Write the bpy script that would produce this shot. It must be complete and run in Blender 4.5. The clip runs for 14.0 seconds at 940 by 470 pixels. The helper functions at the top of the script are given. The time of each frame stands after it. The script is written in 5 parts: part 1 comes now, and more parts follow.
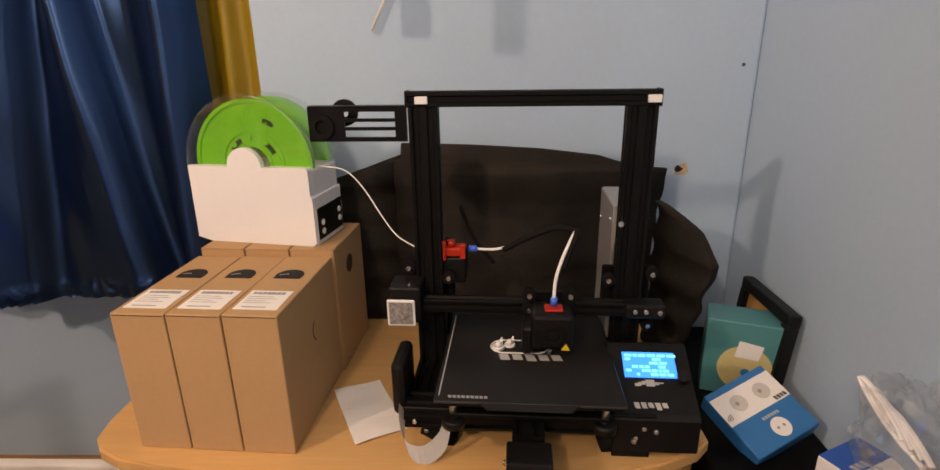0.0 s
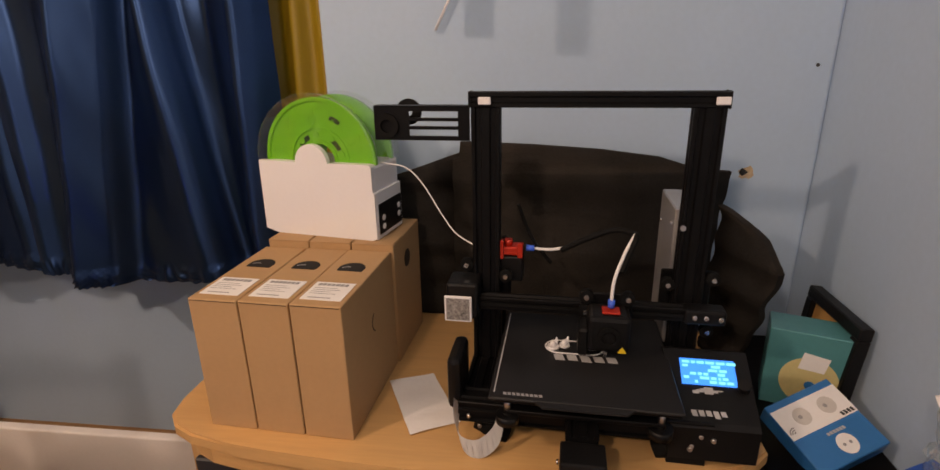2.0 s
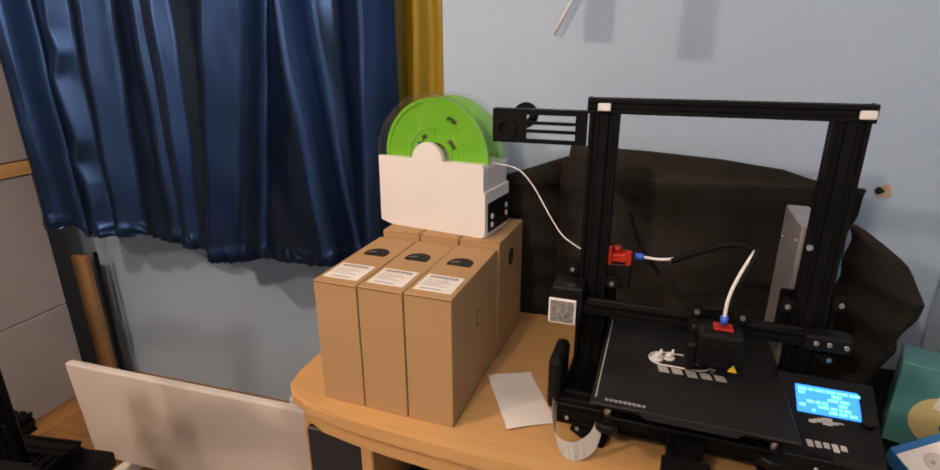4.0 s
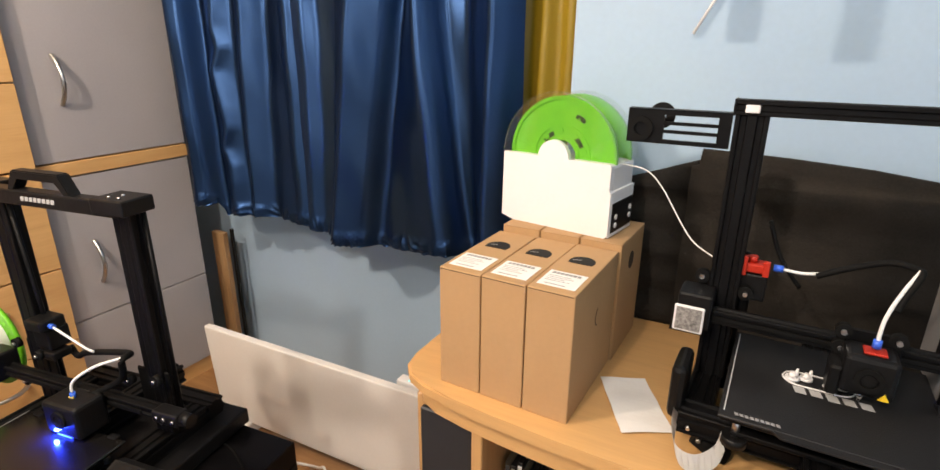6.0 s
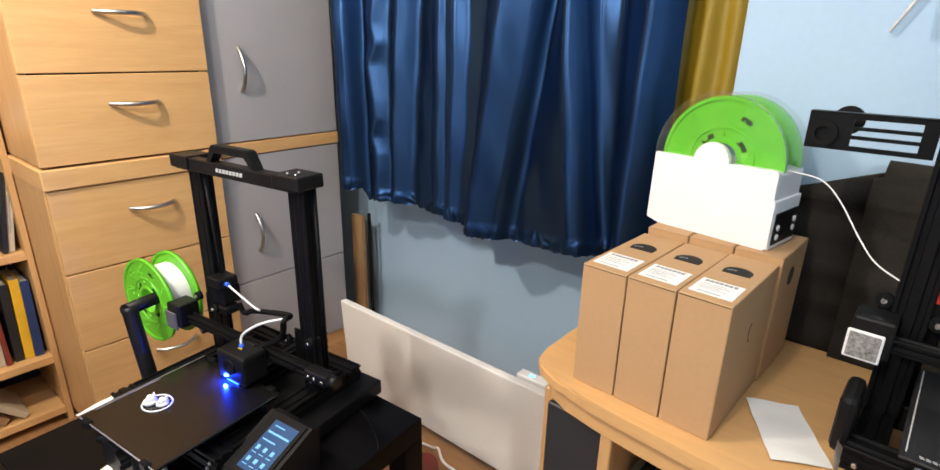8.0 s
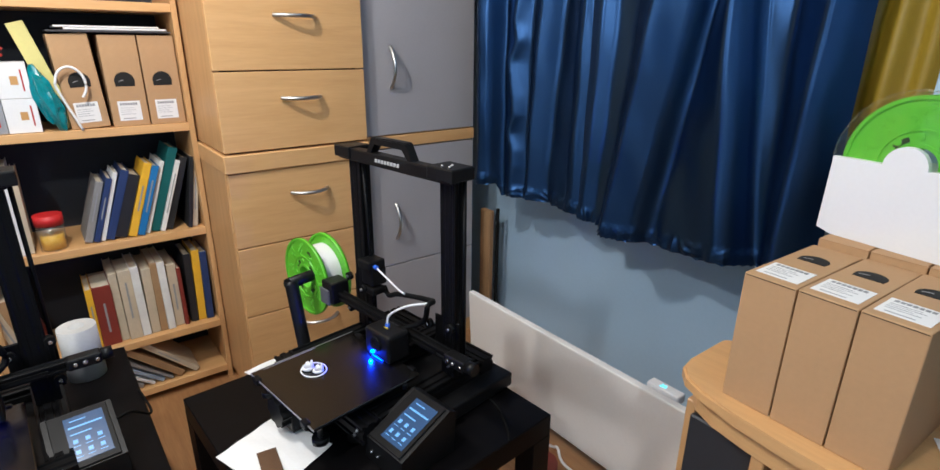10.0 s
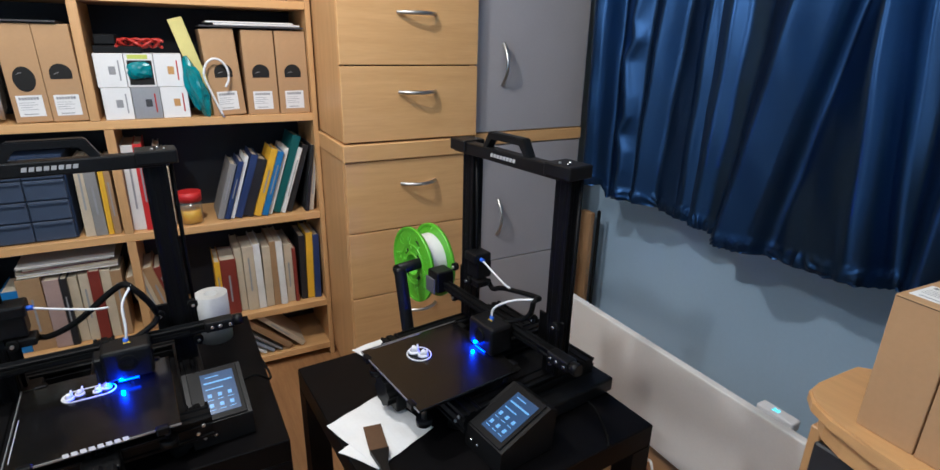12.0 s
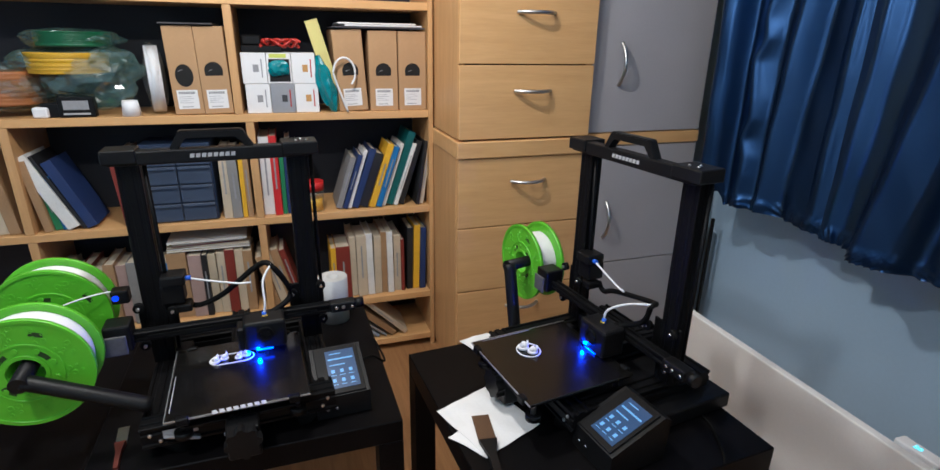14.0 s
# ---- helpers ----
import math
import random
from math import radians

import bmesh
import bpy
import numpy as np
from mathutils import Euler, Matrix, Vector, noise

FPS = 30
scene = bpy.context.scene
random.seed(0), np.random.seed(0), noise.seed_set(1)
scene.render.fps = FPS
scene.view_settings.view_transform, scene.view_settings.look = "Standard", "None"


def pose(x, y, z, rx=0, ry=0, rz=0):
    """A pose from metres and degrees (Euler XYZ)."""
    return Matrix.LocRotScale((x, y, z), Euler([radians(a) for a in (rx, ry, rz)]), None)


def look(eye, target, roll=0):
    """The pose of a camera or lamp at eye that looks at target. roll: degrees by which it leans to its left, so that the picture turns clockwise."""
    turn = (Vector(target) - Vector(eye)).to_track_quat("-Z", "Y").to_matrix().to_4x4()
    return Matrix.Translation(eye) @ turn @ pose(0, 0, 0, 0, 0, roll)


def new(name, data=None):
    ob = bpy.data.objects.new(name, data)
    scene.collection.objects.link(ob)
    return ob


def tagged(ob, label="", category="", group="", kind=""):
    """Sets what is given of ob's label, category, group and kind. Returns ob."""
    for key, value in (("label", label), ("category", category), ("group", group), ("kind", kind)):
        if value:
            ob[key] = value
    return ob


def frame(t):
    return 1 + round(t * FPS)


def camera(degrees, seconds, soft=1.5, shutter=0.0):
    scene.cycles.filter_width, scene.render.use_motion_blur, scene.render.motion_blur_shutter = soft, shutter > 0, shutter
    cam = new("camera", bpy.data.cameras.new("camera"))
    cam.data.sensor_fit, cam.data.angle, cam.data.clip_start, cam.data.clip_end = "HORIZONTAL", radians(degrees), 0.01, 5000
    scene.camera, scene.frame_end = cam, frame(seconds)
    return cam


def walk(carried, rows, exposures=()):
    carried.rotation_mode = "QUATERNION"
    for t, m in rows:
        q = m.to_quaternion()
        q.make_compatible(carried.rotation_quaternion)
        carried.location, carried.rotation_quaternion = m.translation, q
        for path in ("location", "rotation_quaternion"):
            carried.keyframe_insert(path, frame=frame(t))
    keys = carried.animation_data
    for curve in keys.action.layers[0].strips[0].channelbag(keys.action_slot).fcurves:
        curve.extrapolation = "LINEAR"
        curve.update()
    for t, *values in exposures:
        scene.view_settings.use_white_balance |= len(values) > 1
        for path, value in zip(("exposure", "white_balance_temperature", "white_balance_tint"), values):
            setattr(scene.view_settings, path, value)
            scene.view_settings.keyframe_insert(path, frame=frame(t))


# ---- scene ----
cam = camera(81.7, 14.0)
PATH = [
    (0, (0.016, 0.051, 1.167), (-0.042, 1.946, 0.529), -0.9),
    (0.5, (0.012, 0.05, 1.171), (-0.069, 1.94, 0.522), -1.0),
    (1, (0.013, 0.047, 1.172), (-0.108, 1.935, 0.524), -1.2),
    (1.5, (0.008, 0.044, 1.171), (-0.162, 1.93, 0.527), -1.4),
    (2, (0.001, 0.042, 1.174), (-0.23, 1.919, 0.525), -0.9),
    (4.5, (-0.035, 0.011, 1.183), (-0.657, 1.798, 0.536), -0.1),
    (5, (-0.042, 0.004, 1.18), (-0.743, 1.763, 0.535), 0.1),
    (5.5, (-0.052, -0.001, 1.178), (-0.832, 1.724, 0.534), 0.3),
    (6, (-0.068, -0.013, 1.178), (-0.924, 1.674, 0.53), 0.4),
    (6.5, (-0.076, -0.023, 1.173), (-1.026, 1.616, 0.53), 0.4),
    (7, (-0.086, -0.027, 1.169), (-1.121, 1.556, 0.52), 0.5),
    (7.5, (-0.096, -0.038, 1.169), (-1.21, 1.492, 0.521), 0.8),
    (8, (-0.107, -0.052, 1.169), (-1.303, 1.413, 0.517), 1.2),
    (8.5, (-0.114, -0.058, 1.165), (-1.388, 1.338, 0.512), 1.1),
    (9, (-0.122, -0.07, 1.167), (-1.475, 1.25, 0.511), 0.9),
    (11.5, (-0.157, -0.132, 1.162), (-1.775, 0.832, 0.491), 0.8),
    (12, (-0.158, -0.142, 1.16), (-1.813, 0.757, 0.49), 1.2),
    (12.5, (-0.156, -0.161, 1.156), (-1.858, 0.649, 0.488), 1.6),
    (13, (-0.163, -0.173, 1.153), (-1.904, 0.55, 0.484), 1.5),
    (13.5, (-0.161, -0.186, 1.157), (-1.926, 0.467, 0.481), 1.2),
    (14, (-0.167, -0.197, 1.157), (-1.952, 0.401, 0.481), 1.0),
]
EXPOSURES = [
    (0, -0.76, 8450, 27), (2, -1.04, 8450, 30), (4.5, -0.55, 7800, 23), (5.5, -0.16, 7450, 18), (6.5, 0.05, 6850, 13), (7.5, 0.03, 6500, 11), (8.5, -0.06, 5980, 9), (9, -0.22, 5780, 9), (11.5, -0.68, 5500, 8), (12.5, -0.78, 5450, 9), (14, -0.76, 5500, 9),
]
walk(cam, [(t, look(eye, target, roll)) for t, eye, target, roll in PATH], EXPOSURES)

# ---- world and lamps ----
world = bpy.data.worlds.new("room_world")
scene.world = world
world.use_nodes = True
world.node_tree.nodes["Background"].inputs[0].default_value = (0.55, 0.62, 0.75, 1)
world.node_tree.nodes["Background"].inputs[1].default_value = 0.05


def lamp(name, place, watts, colour, radius):
    data = bpy.data.lights.new(name, "POINT")
    data.energy, data.color, data.shadow_soft_size = watts, colour, radius
    ob = new(name, data)
    ob.location = place
    return ob


lamp("pendant_bulb", (-1.22, -0.22, 1.84), 62, (1.0, 0.885, 0.74), 0.032)
lamp("back_bulb", (-0.46, -0.70, 1.86), 52, (1.0, 0.885, 0.74), 0.032)


# ---- materials ----
def nodes_of(name):
    m = bpy.data.materials.new(name)
    m.use_nodes = True
    nt = m.node_tree
    return m, nt, nt.nodes["Principled BSDF"]


def mat(name, colour, rough=0.5, metal=0.0, vary=0.12, scale=9.0, grain=160.0, bump=0.08, **more):
    """A plain surface with soft blotches, fine grain and slight relief."""
    m, nt, p = nodes_of(name)
    tc = nt.nodes.new("ShaderNodeTexCoord")
    big, fine = nt.nodes.new("ShaderNodeTexNoise"), nt.nodes.new("ShaderNodeTexNoise")
    big.inputs["Scale"].default_value, fine.inputs["Scale"].default_value = scale, grain
    big.inputs["Detail"].default_value = 5
    fine.inputs["Detail"].default_value = 3
    for n in (big, fine):
        nt.links.new(tc.outputs["Object"], n.inputs["Vector"])
    add = nt.nodes.new("ShaderNodeMath")
    add.operation = "MULTIPLY_ADD"
    nt.links.new(big.outputs["Fac"], add.inputs[0])
    add.inputs[1].default_value = 0.7
    half = nt.nodes.new("ShaderNodeMath")
    half.operation = "MULTIPLY"
    half.inputs[1].default_value = 0.3
    nt.links.new(fine.outputs["Fac"], half.inputs[0])
    nt.links.new(half.outputs[0], add.inputs[2])
    ramp = nt.nodes.new("ShaderNodeValToRGB")
    ramp.color_ramp.elements[0].position, ramp.color_ramp.elements[1].position = 0.3, 0.7
    ramp.color_ramp.elements[0].color = (*[c * (1 - vary) for c in colour], 1)
    ramp.color_ramp.elements[1].color = (*[min(1, c * (1 + vary)) for c in colour], 1)
    nt.links.new(add.outputs[0], ramp.inputs["Fac"])
    nt.links.new(ramp.outputs["Color"], p.inputs["Base Color"])
    mr = nt.nodes.new("ShaderNodeMapRange")
    mr.inputs["To Min"].default_value, mr.inputs["To Max"].default_value = max(0.02, rough - 0.08), min(1, rough + 0.08)
    nt.links.new(big.outputs["Fac"], mr.inputs["Value"])
    nt.links.new(mr.outputs["Result"], p.inputs["Roughness"])
    p.inputs["Metallic"].default_value = metal
    if bump:
        b = nt.nodes.new("ShaderNodeBump")
        b.inputs["Strength"].default_value, b.inputs["Distance"].default_value = bump, 0.002
        nt.links.new(fine.outputs["Fac"], b.inputs["Height"])
        nt.links.new(b.outputs["Normal"], p.inputs["Normal"])
    for key, value in more.items():
        p.inputs[key.replace("_", " ")].default_value = value
    return m


def wood(name, light, dark, axis=0, rough=0.42, scale=5.0):
    """Veneer or board with grain along one axis."""
    m, nt, p = nodes_of(name)
    tc, mp = nt.nodes.new("ShaderNodeTexCoord"), nt.nodes.new("ShaderNodeMapping")
    stretch = [scale * 9] * 3
    stretch[axis] = scale * 0.7
    mp.inputs["Scale"].default_value = stretch
    nt.links.new(tc.outputs["Object"], mp.inputs["Vector"])
    n1, n2 = nt.nodes.new("ShaderNodeTexNoise"), nt.nodes.new("ShaderNodeTexNoise")
    n1.inputs["Scale"].default_value, n1.inputs["Detail"].default_value, n1.inputs["Distortion"].default_value = 1.0, 6, 0.6
    n2.inputs["Scale"].default_value, n2.inputs["Detail"].default_value = 6.0, 2
    for n in (n1, n2):
        nt.links.new(mp.outputs["Vector"], n.inputs["Vector"])
    mix = nt.nodes.new("ShaderNodeMath")
    mix.operation = "MULTIPLY_ADD"
    mix.inputs[1].default_value = 0.3
    nt.links.new(n2.outputs["Fac"], mix.inputs[0])
    sc = nt.nodes.new("ShaderNodeMath")
    sc.operation = "MULTIPLY"
    sc.inputs[1].default_value = 0.7
    nt.links.new(n1.outputs["Fac"], sc.inputs[0])
    nt.links.new(sc.outputs[0], mix.inputs[2])
    ramp = nt.nodes.new("ShaderNodeValToRGB")
    ramp.color_ramp.elements[0].position, ramp.color_ramp.elements[1].position = 0.3, 0.68
    ramp.color_ramp.elements[0].color, ramp.color_ramp.elements[1].color = (*dark, 1), (*light, 1)
    nt.links.new(mix.outputs[0], ramp.inputs["Fac"])
    nt.links.new(ramp.outputs["Color"], p.inputs["Base Color"])
    p.inputs["Roughness"].default_value = rough
    b = nt.nodes.new("ShaderNodeBump")
    b.inputs["Strength"].default_value, b.inputs["Distance"].default_value = 0.06, 0.001
    nt.links.new(n2.outputs["Fac"], b.inputs["Height"])
    nt.links.new(b.outputs["Normal"], p.inputs["Normal"])
    return m


def glow(name, colour, strength):
    m, nt, p = nodes_of(name)
    p.inputs["Base Color"].default_value = (0.01, 0.01, 0.02, 1)
    p.inputs["Emission Color"].default_value = (*colour, 1)
    p.inputs["Emission Strength"].default_value = strength
    p.inputs["Roughness"].default_value = 0.2
    return m


def clear(name, colour, rough=0.03, body=0.03):
    """Thin clear plastic film: see-through, with Fresnel gloss and a little haze."""
    m, nt, p = nodes_of(name)
    p.inputs["Base Color"].default_value = (*colour, 1)
    p.inputs["Roughness"].default_value = 0.5
    see, gloss, edge = nt.nodes.new("ShaderNodeBsdfTransparent"), nt.nodes.new("ShaderNodeBsdfGlossy"), nt.nodes.new("ShaderNodeLayerWeight")
    fres = nt.nodes.new("ShaderNodeMapRange")
    gloss.inputs["Roughness"].default_value = rough
    edge.inputs["Blend"].default_value = 0.25
    fres.inputs["To Min"].default_value, fres.inputs["To Max"].default_value = 0.06, 0.45
    nt.links.new(edge.outputs["Facing"], fres.inputs["Value"])
    haze, mix = nt.nodes.new("ShaderNodeMixShader"), nt.nodes.new("ShaderNodeMixShader")
    haze.inputs[0].default_value = body
    nt.links.new(see.outputs[0], haze.inputs[1])
    nt.links.new(p.outputs[0], haze.inputs[2])
    nt.links.new(fres.outputs[0], mix.inputs[0])
    nt.links.new(haze.outputs[0], mix.inputs[1])
    nt.links.new(gloss.outputs[0], mix.inputs[2])
    nt.links.new(mix.outputs[0], nt.nodes["Material Output"].inputs[0])
    return m


WALL = mat("blue_wall_paint", (0.398, 0.547, 0.708), 0.62, vary=0.05, scale=2.5, grain=90, bump=0.12)
CEIL = mat("ceiling_paint", (0.80, 0.79, 0.76), 0.8, vary=0.04, scale=3)
FLOOR = wood("laminate_floor", (0.42, 0.22, 0.09), (0.27, 0.13, 0.05), axis=0)
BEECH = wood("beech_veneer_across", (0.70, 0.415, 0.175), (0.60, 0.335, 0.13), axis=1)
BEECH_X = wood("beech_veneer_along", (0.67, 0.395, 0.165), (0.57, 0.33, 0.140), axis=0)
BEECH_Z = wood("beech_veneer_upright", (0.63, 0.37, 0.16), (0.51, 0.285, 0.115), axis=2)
PINE = wood("pine_plank", (0.45, 0.27, 0.13), (0.28, 0.15, 0.07), axis=2, rough=0.6)
GREYLAM = mat("grey_laminate", (0.39, 0.368, 0.378), 0.42, vary=0.06, scale=4, bump=0.05)
# Near-black that puts the shade of gaps and recesses into the colour.
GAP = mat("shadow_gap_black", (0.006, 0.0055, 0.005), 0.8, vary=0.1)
BLACKP = mat("black_plastic", (0.007, 0.007, 0.0075), 0.40, vary=0.25, scale=25, bump=0.15, Specular_IOR_Level=0.20)
BLACKM = mat("black_anodised", (0.005, 0.005, 0.0055), 0.42, metal=0.0, vary=0.25, scale=14, bump=0.06, Specular_IOR_Level=0.13)
BLACKT = mat("black_foil_table", (0.005, 0.0046, 0.005), 0.36, vary=0.25, scale=5, grain=60, bump=0.05, Specular_IOR_Level=0.07)
RUBBER = mat("black_rubber", (0.006, 0.006, 0.006), 0.7, vary=0.2, Specular_IOR_Level=0.12)
SPECK = mat("speckled_grey_print", (0.22, 0.21, 0.20), 0.6, vary=0.75, scale=260, grain=700, bump=0.0)
SMOKE = mat("charcoal_panel", (0.022, 0.024, 0.028), 0.55, vary=0.15, scale=30)
PLATE = mat("dark_grey_plate", (0.10, 0.10, 0.105), 0.6, vary=0.2, scale=120)
STEEL = mat("bright_steel", (0.62, 0.62, 0.63), 0.28, metal=1.0, vary=0.1, bump=0.03)
NICKEL = mat("satin_nickel", (0.60, 0.58, 0.55), 0.33, metal=1.0, vary=0.06, bump=0.0)
GREYMET = mat("grey_sheet_metal", (0.42, 0.42, 0.43), 0.5, metal=0.7, vary=0.1)
CARD = mat("brown_cardboard", (0.45, 0.272, 0.132), 0.75, vary=0.07, scale=7, grain=120, bump=0.1)
CARD_DARK = mat("cardboard_inside", (0.05, 0.03, 0.018), 0.9, vary=0.2)
WHITEP = mat("white_plastic", (0.78, 0.775, 0.785), 0.38, vary=0.03, scale=6, bump=0.03)
WHITEM = mat("white_enamel", (0.82, 0.805, 0.785), 0.45, vary=0.05, scale=3, bump=0.06)
PAPER = mat("white_paper", (0.78, 0.77, 0.76), 0.8, vary=0.04, scale=12, bump=0.05)
PRINT = mat("grey_print", (0.30, 0.30, 0.31), 0.8, vary=0.2)
PRINT_DARK = mat("dark_print", (0.05, 0.05, 0.055), 0.7, vary=0.2)
LETTER = mat("pale_lettering", (0.44, 0.44, 0.44), 0.6, vary=0.05)
GREEN = mat("green_plastic", (0.135, 0.52, 0.020), 0.36, vary=0.07, scale=12, bump=0.05)
WINDING = mat("white_filament", (0.82, 0.82, 0.80), 0.45, vary=0.05, grain=260, bump=0.25)
TUBE = mat("white_tube", (0.80, 0.80, 0.80), 0.35, vary=0.03)
RED = mat("red_anodised", (0.52, 0.030, 0.014), 0.35, metal=0.25, vary=0.1)
BLUEC = mat("blue_collet", (0.03, 0.13, 0.70), 0.4, vary=0.1)
YELLOW_L = mat("yellow_warning", (0.80, 0.55, 0.03), 0.5, vary=0.1)
BEDM = mat("black_build_plate", (0.015, 0.015, 0.016), 0.50, vary=0.3, scale=12, grain=400, bump=0.2, Specular_IOR_Level=0.25)
GLASSBED = mat("dark_glass_plate", (0.006, 0.0055, 0.005), 0.18, vary=0.25, scale=8, bump=0.02, Specular_IOR_Level=0.38)
CURTAIN = mat("navy_satin", (0.021, 0.055, 0.142), 0.33, metal=0.92, vary=0.10, scale=3, grain=300, bump=0.03, Specular_IOR_Level=0.6, Anisotropic=0.70, Anisotropic_Rotation=0.25)
thread = CURTAIN.node_tree.nodes.new("ShaderNodeTangent")
thread.direction_type, thread.axis = "RADIAL", "Z"
CURTAIN.node_tree.links.new(thread.outputs[0], CURTAIN.node_tree.nodes["Principled BSDF"].inputs["Tangent"])
CURTAIN_Y = mat("mustard_satin", (0.28, 0.185, 0.012), 0.42, vary=0.1, scale=4, grain=300, bump=0.04)
MAT_DARK = mat("charcoal_felt", (0.026, 0.0225, 0.0195), 0.85, vary=0.35, scale=11, grain=240, bump=0.5, Specular_IOR_Level=0.15)
DOME = clear("clear_dome", (0.9, 0.95, 0.95), 0.05, 0.012)
BAG = clear("clear_bag", (0.60, 0.74, 0.72), 0.10, 0.06)
DARKBAG = clear("teal_tinted_film", (0.10, 0.24, 0.22), 0.12, 0.22)
TEALBOX = mat("teal_box", (0.055, 0.24, 0.26), 0.3, vary=0.12, scale=9)
BLUEBOX = mat("blue_box", (0.012, 0.16, 0.42), 0.35, vary=0.06)
NAVYBOX = mat("royal_blue", (0.01, 0.09, 0.42), 0.4, vary=0.06)
ORANGE = mat("orange_card", (0.55, 0.30, 0.10), 0.6, vary=0.1)
CREAM = mat("cream_disc", (0.58, 0.50, 0.24), 0.5, vary=0.12)
PLASTER = mat("bare_plaster", (0.48, 0.36, 0.24), 0.9, vary=0.3, scale=60, bump=0.5)
LCD = glow("blue_lcd", (0.0, 0.26, 1.0), 3.4)
LCDTXT = glow("lcd_pale", (0.10, 0.85, 1.0), 3.2)
TFT = glow("touch_screen", (0.03, 0.13, 0.30), 0.8)
TFTTXT = glow("touch_icon", (0.25, 0.60, 1.0), 1.3)
LEDDIM = glow("dim_blue_led", (0.01, 0.05, 1.0), 2.5)
LEDBLUE = glow("blue_led", (0.01, 0.05, 1.0), 22.0)


# ---- mesh helpers ----
class B:
    """A bmesh that boxes, rods, tubes and outlines are added to."""

    def __init__(self):
        self.bm = bmesh.new()

    def box(self, x0, x1, y0, y1, z0, z1, bevel=0.0, seg=1, m=None):
        r = bmesh.ops.create_cube(self.bm, size=1.0)
        vs = r["verts"]
        for v in vs:
            v.co = Vector(((x0 + x1) / 2 + v.co.x * (x1 - x0), (y0 + y1) / 2 + v.co.y * (y1 - y0), (z0 + z1) / 2 + v.co.z * (z1 - z0)))
        if bevel:
            es = list({e for v in vs for e in v.link_edges})
            r = bmesh.ops.bevel(self.bm, geom=es, offset=min(bevel, 0.45 * min(abs(x1 - x0), abs(y1 - y0), abs(z1 - z0))), segments=seg, profile=0.5, affect="EDGES")
            vs = list({v for f in r["faces"] for v in f.verts} | {v for v in vs if v.is_valid})
        if m is not None:
            bmesh.ops.transform(self.bm, matrix=m, verts=vs)
        return self

    def rod(self, p, q, r, seg=16, r2=None, cap=True):
        p, q = Vector(p), Vector(q)
        d = q - p
        rot = d.to_track_quat("Z", "Y").to_matrix().to_4x4()
        res = bmesh.ops.create_cone(self.bm, cap_ends=cap, segments=seg, radius1=r, radius2=r if r2 is None else r2, depth=d.length,
                                    matrix=Matrix.Translation((p + q) / 2) @ rot)
        for f in {f for v in res["verts"] for f in v.link_faces}:
            f.smooth = len(f.verts) == 4
        return self

    def tube(self, pts, r, seg=8, flat=1.0):
        pts = smooth_line([Vector(p) for p in pts])
        rings = []
        for i, p in enumerate(pts):
            d = (pts[min(i + 1, len(pts) - 1)] - pts[max(i - 1, 0)]).normalized()
            side = d.cross(Vector((0, 0, 1)))
            side = side.normalized() if side.length > 1e-4 else Vector((1, 0, 0))
            up = side.cross(d)
            rings.append([self.bm.verts.new(p + side * r * math.cos(a) + up * r * flat * math.sin(a)) for a in [2 * math.pi * k / seg for k in range(seg)]])
        for a, b in zip(rings, rings[1:]):
            for k in range(seg):
                self.bm.faces.new((a[k], a[(k + 1) % seg], b[(k + 1) % seg], b[k])).smooth = True
        self.bm.faces.new(rings[0])
        self.bm.faces.new(rings[-1])
        return self

    def prism(self, outline, z0, z1, axis="z", smooth=False):
        """An outline of 2D points, pushed out along an axis."""
        def at(a, b, c):
            return {"z": (a, b, c), "y": (a, c, b), "x": (c, a, b)}[axis]
        lo = [self.bm.verts.new(at(a, b, z0)) for a, b in outline]
        hi = [self.bm.verts.new(at(a, b, z1)) for a, b in outline]
        n = len(lo)
        self.bm.faces.new(lo[::-1])
        self.bm.faces.new(hi)
        for k in range(n):
            self.bm.faces.new((lo[k], lo[(k + 1) % n], hi[(k + 1) % n], hi[k])).smooth = smooth
        return self

    def ring(self, centre, axis, r0, r1, depth, seg=40, a0=0.0, a1=2 * math.pi):
        """A flat ring (washer) or a sector of one, of a depth along its axis."""
        c = Vector(centre)
        d = Vector(axis).normalized()
        u = d.orthogonal().normalized() if abs(d.z) > 0.9 else d.cross(Vector((0, 0, 1))).normalized()
        w = d.cross(u)
        full = abs(a1 - a0) > 6.28
        n = seg if full else seg + 1
        q = []
        for k in range(n):
            a = a0 + (a1 - a0) * k / seg
            e = u * math.cos(a) + w * math.sin(a)
            q.append([self.bm.verts.new(c + e * r + d * s) for r, s in ((r0, -depth / 2), (r1, -depth / 2), (r1, depth / 2), (r0, depth / 2))])
        for k in range(seg):
            a, b = q[k], q[(k + 1) % n]
            for i in range(4):
                self.bm.faces.new((a[i], b[i], b[(i + 1) % 4], a[(i + 1) % 4])).smooth = i in (1, 3)
        if not full:
            self.bm.faces.new(q[0])
            self.bm.faces.new(q[-1][::-1])
        return self

    def lathe(self, profile, seg=48):
        """A profile of (radius, y) points turned round the y axis; the profile closes on itself."""
        rings = [[self.bm.verts.new((r * math.cos(2 * math.pi * k / seg), y, r * math.sin(2 * math.pi * k / seg))) for r, y in profile] for k in range(seg)]
        n = len(profile)
        for k in range(seg):
            a, b = rings[k], rings[(k + 1) % seg]
            for i in range(n):
                self.bm.faces.new((a[i], a[(i + 1) % n], b[(i + 1) % n], b[i])).smooth = True
        return self

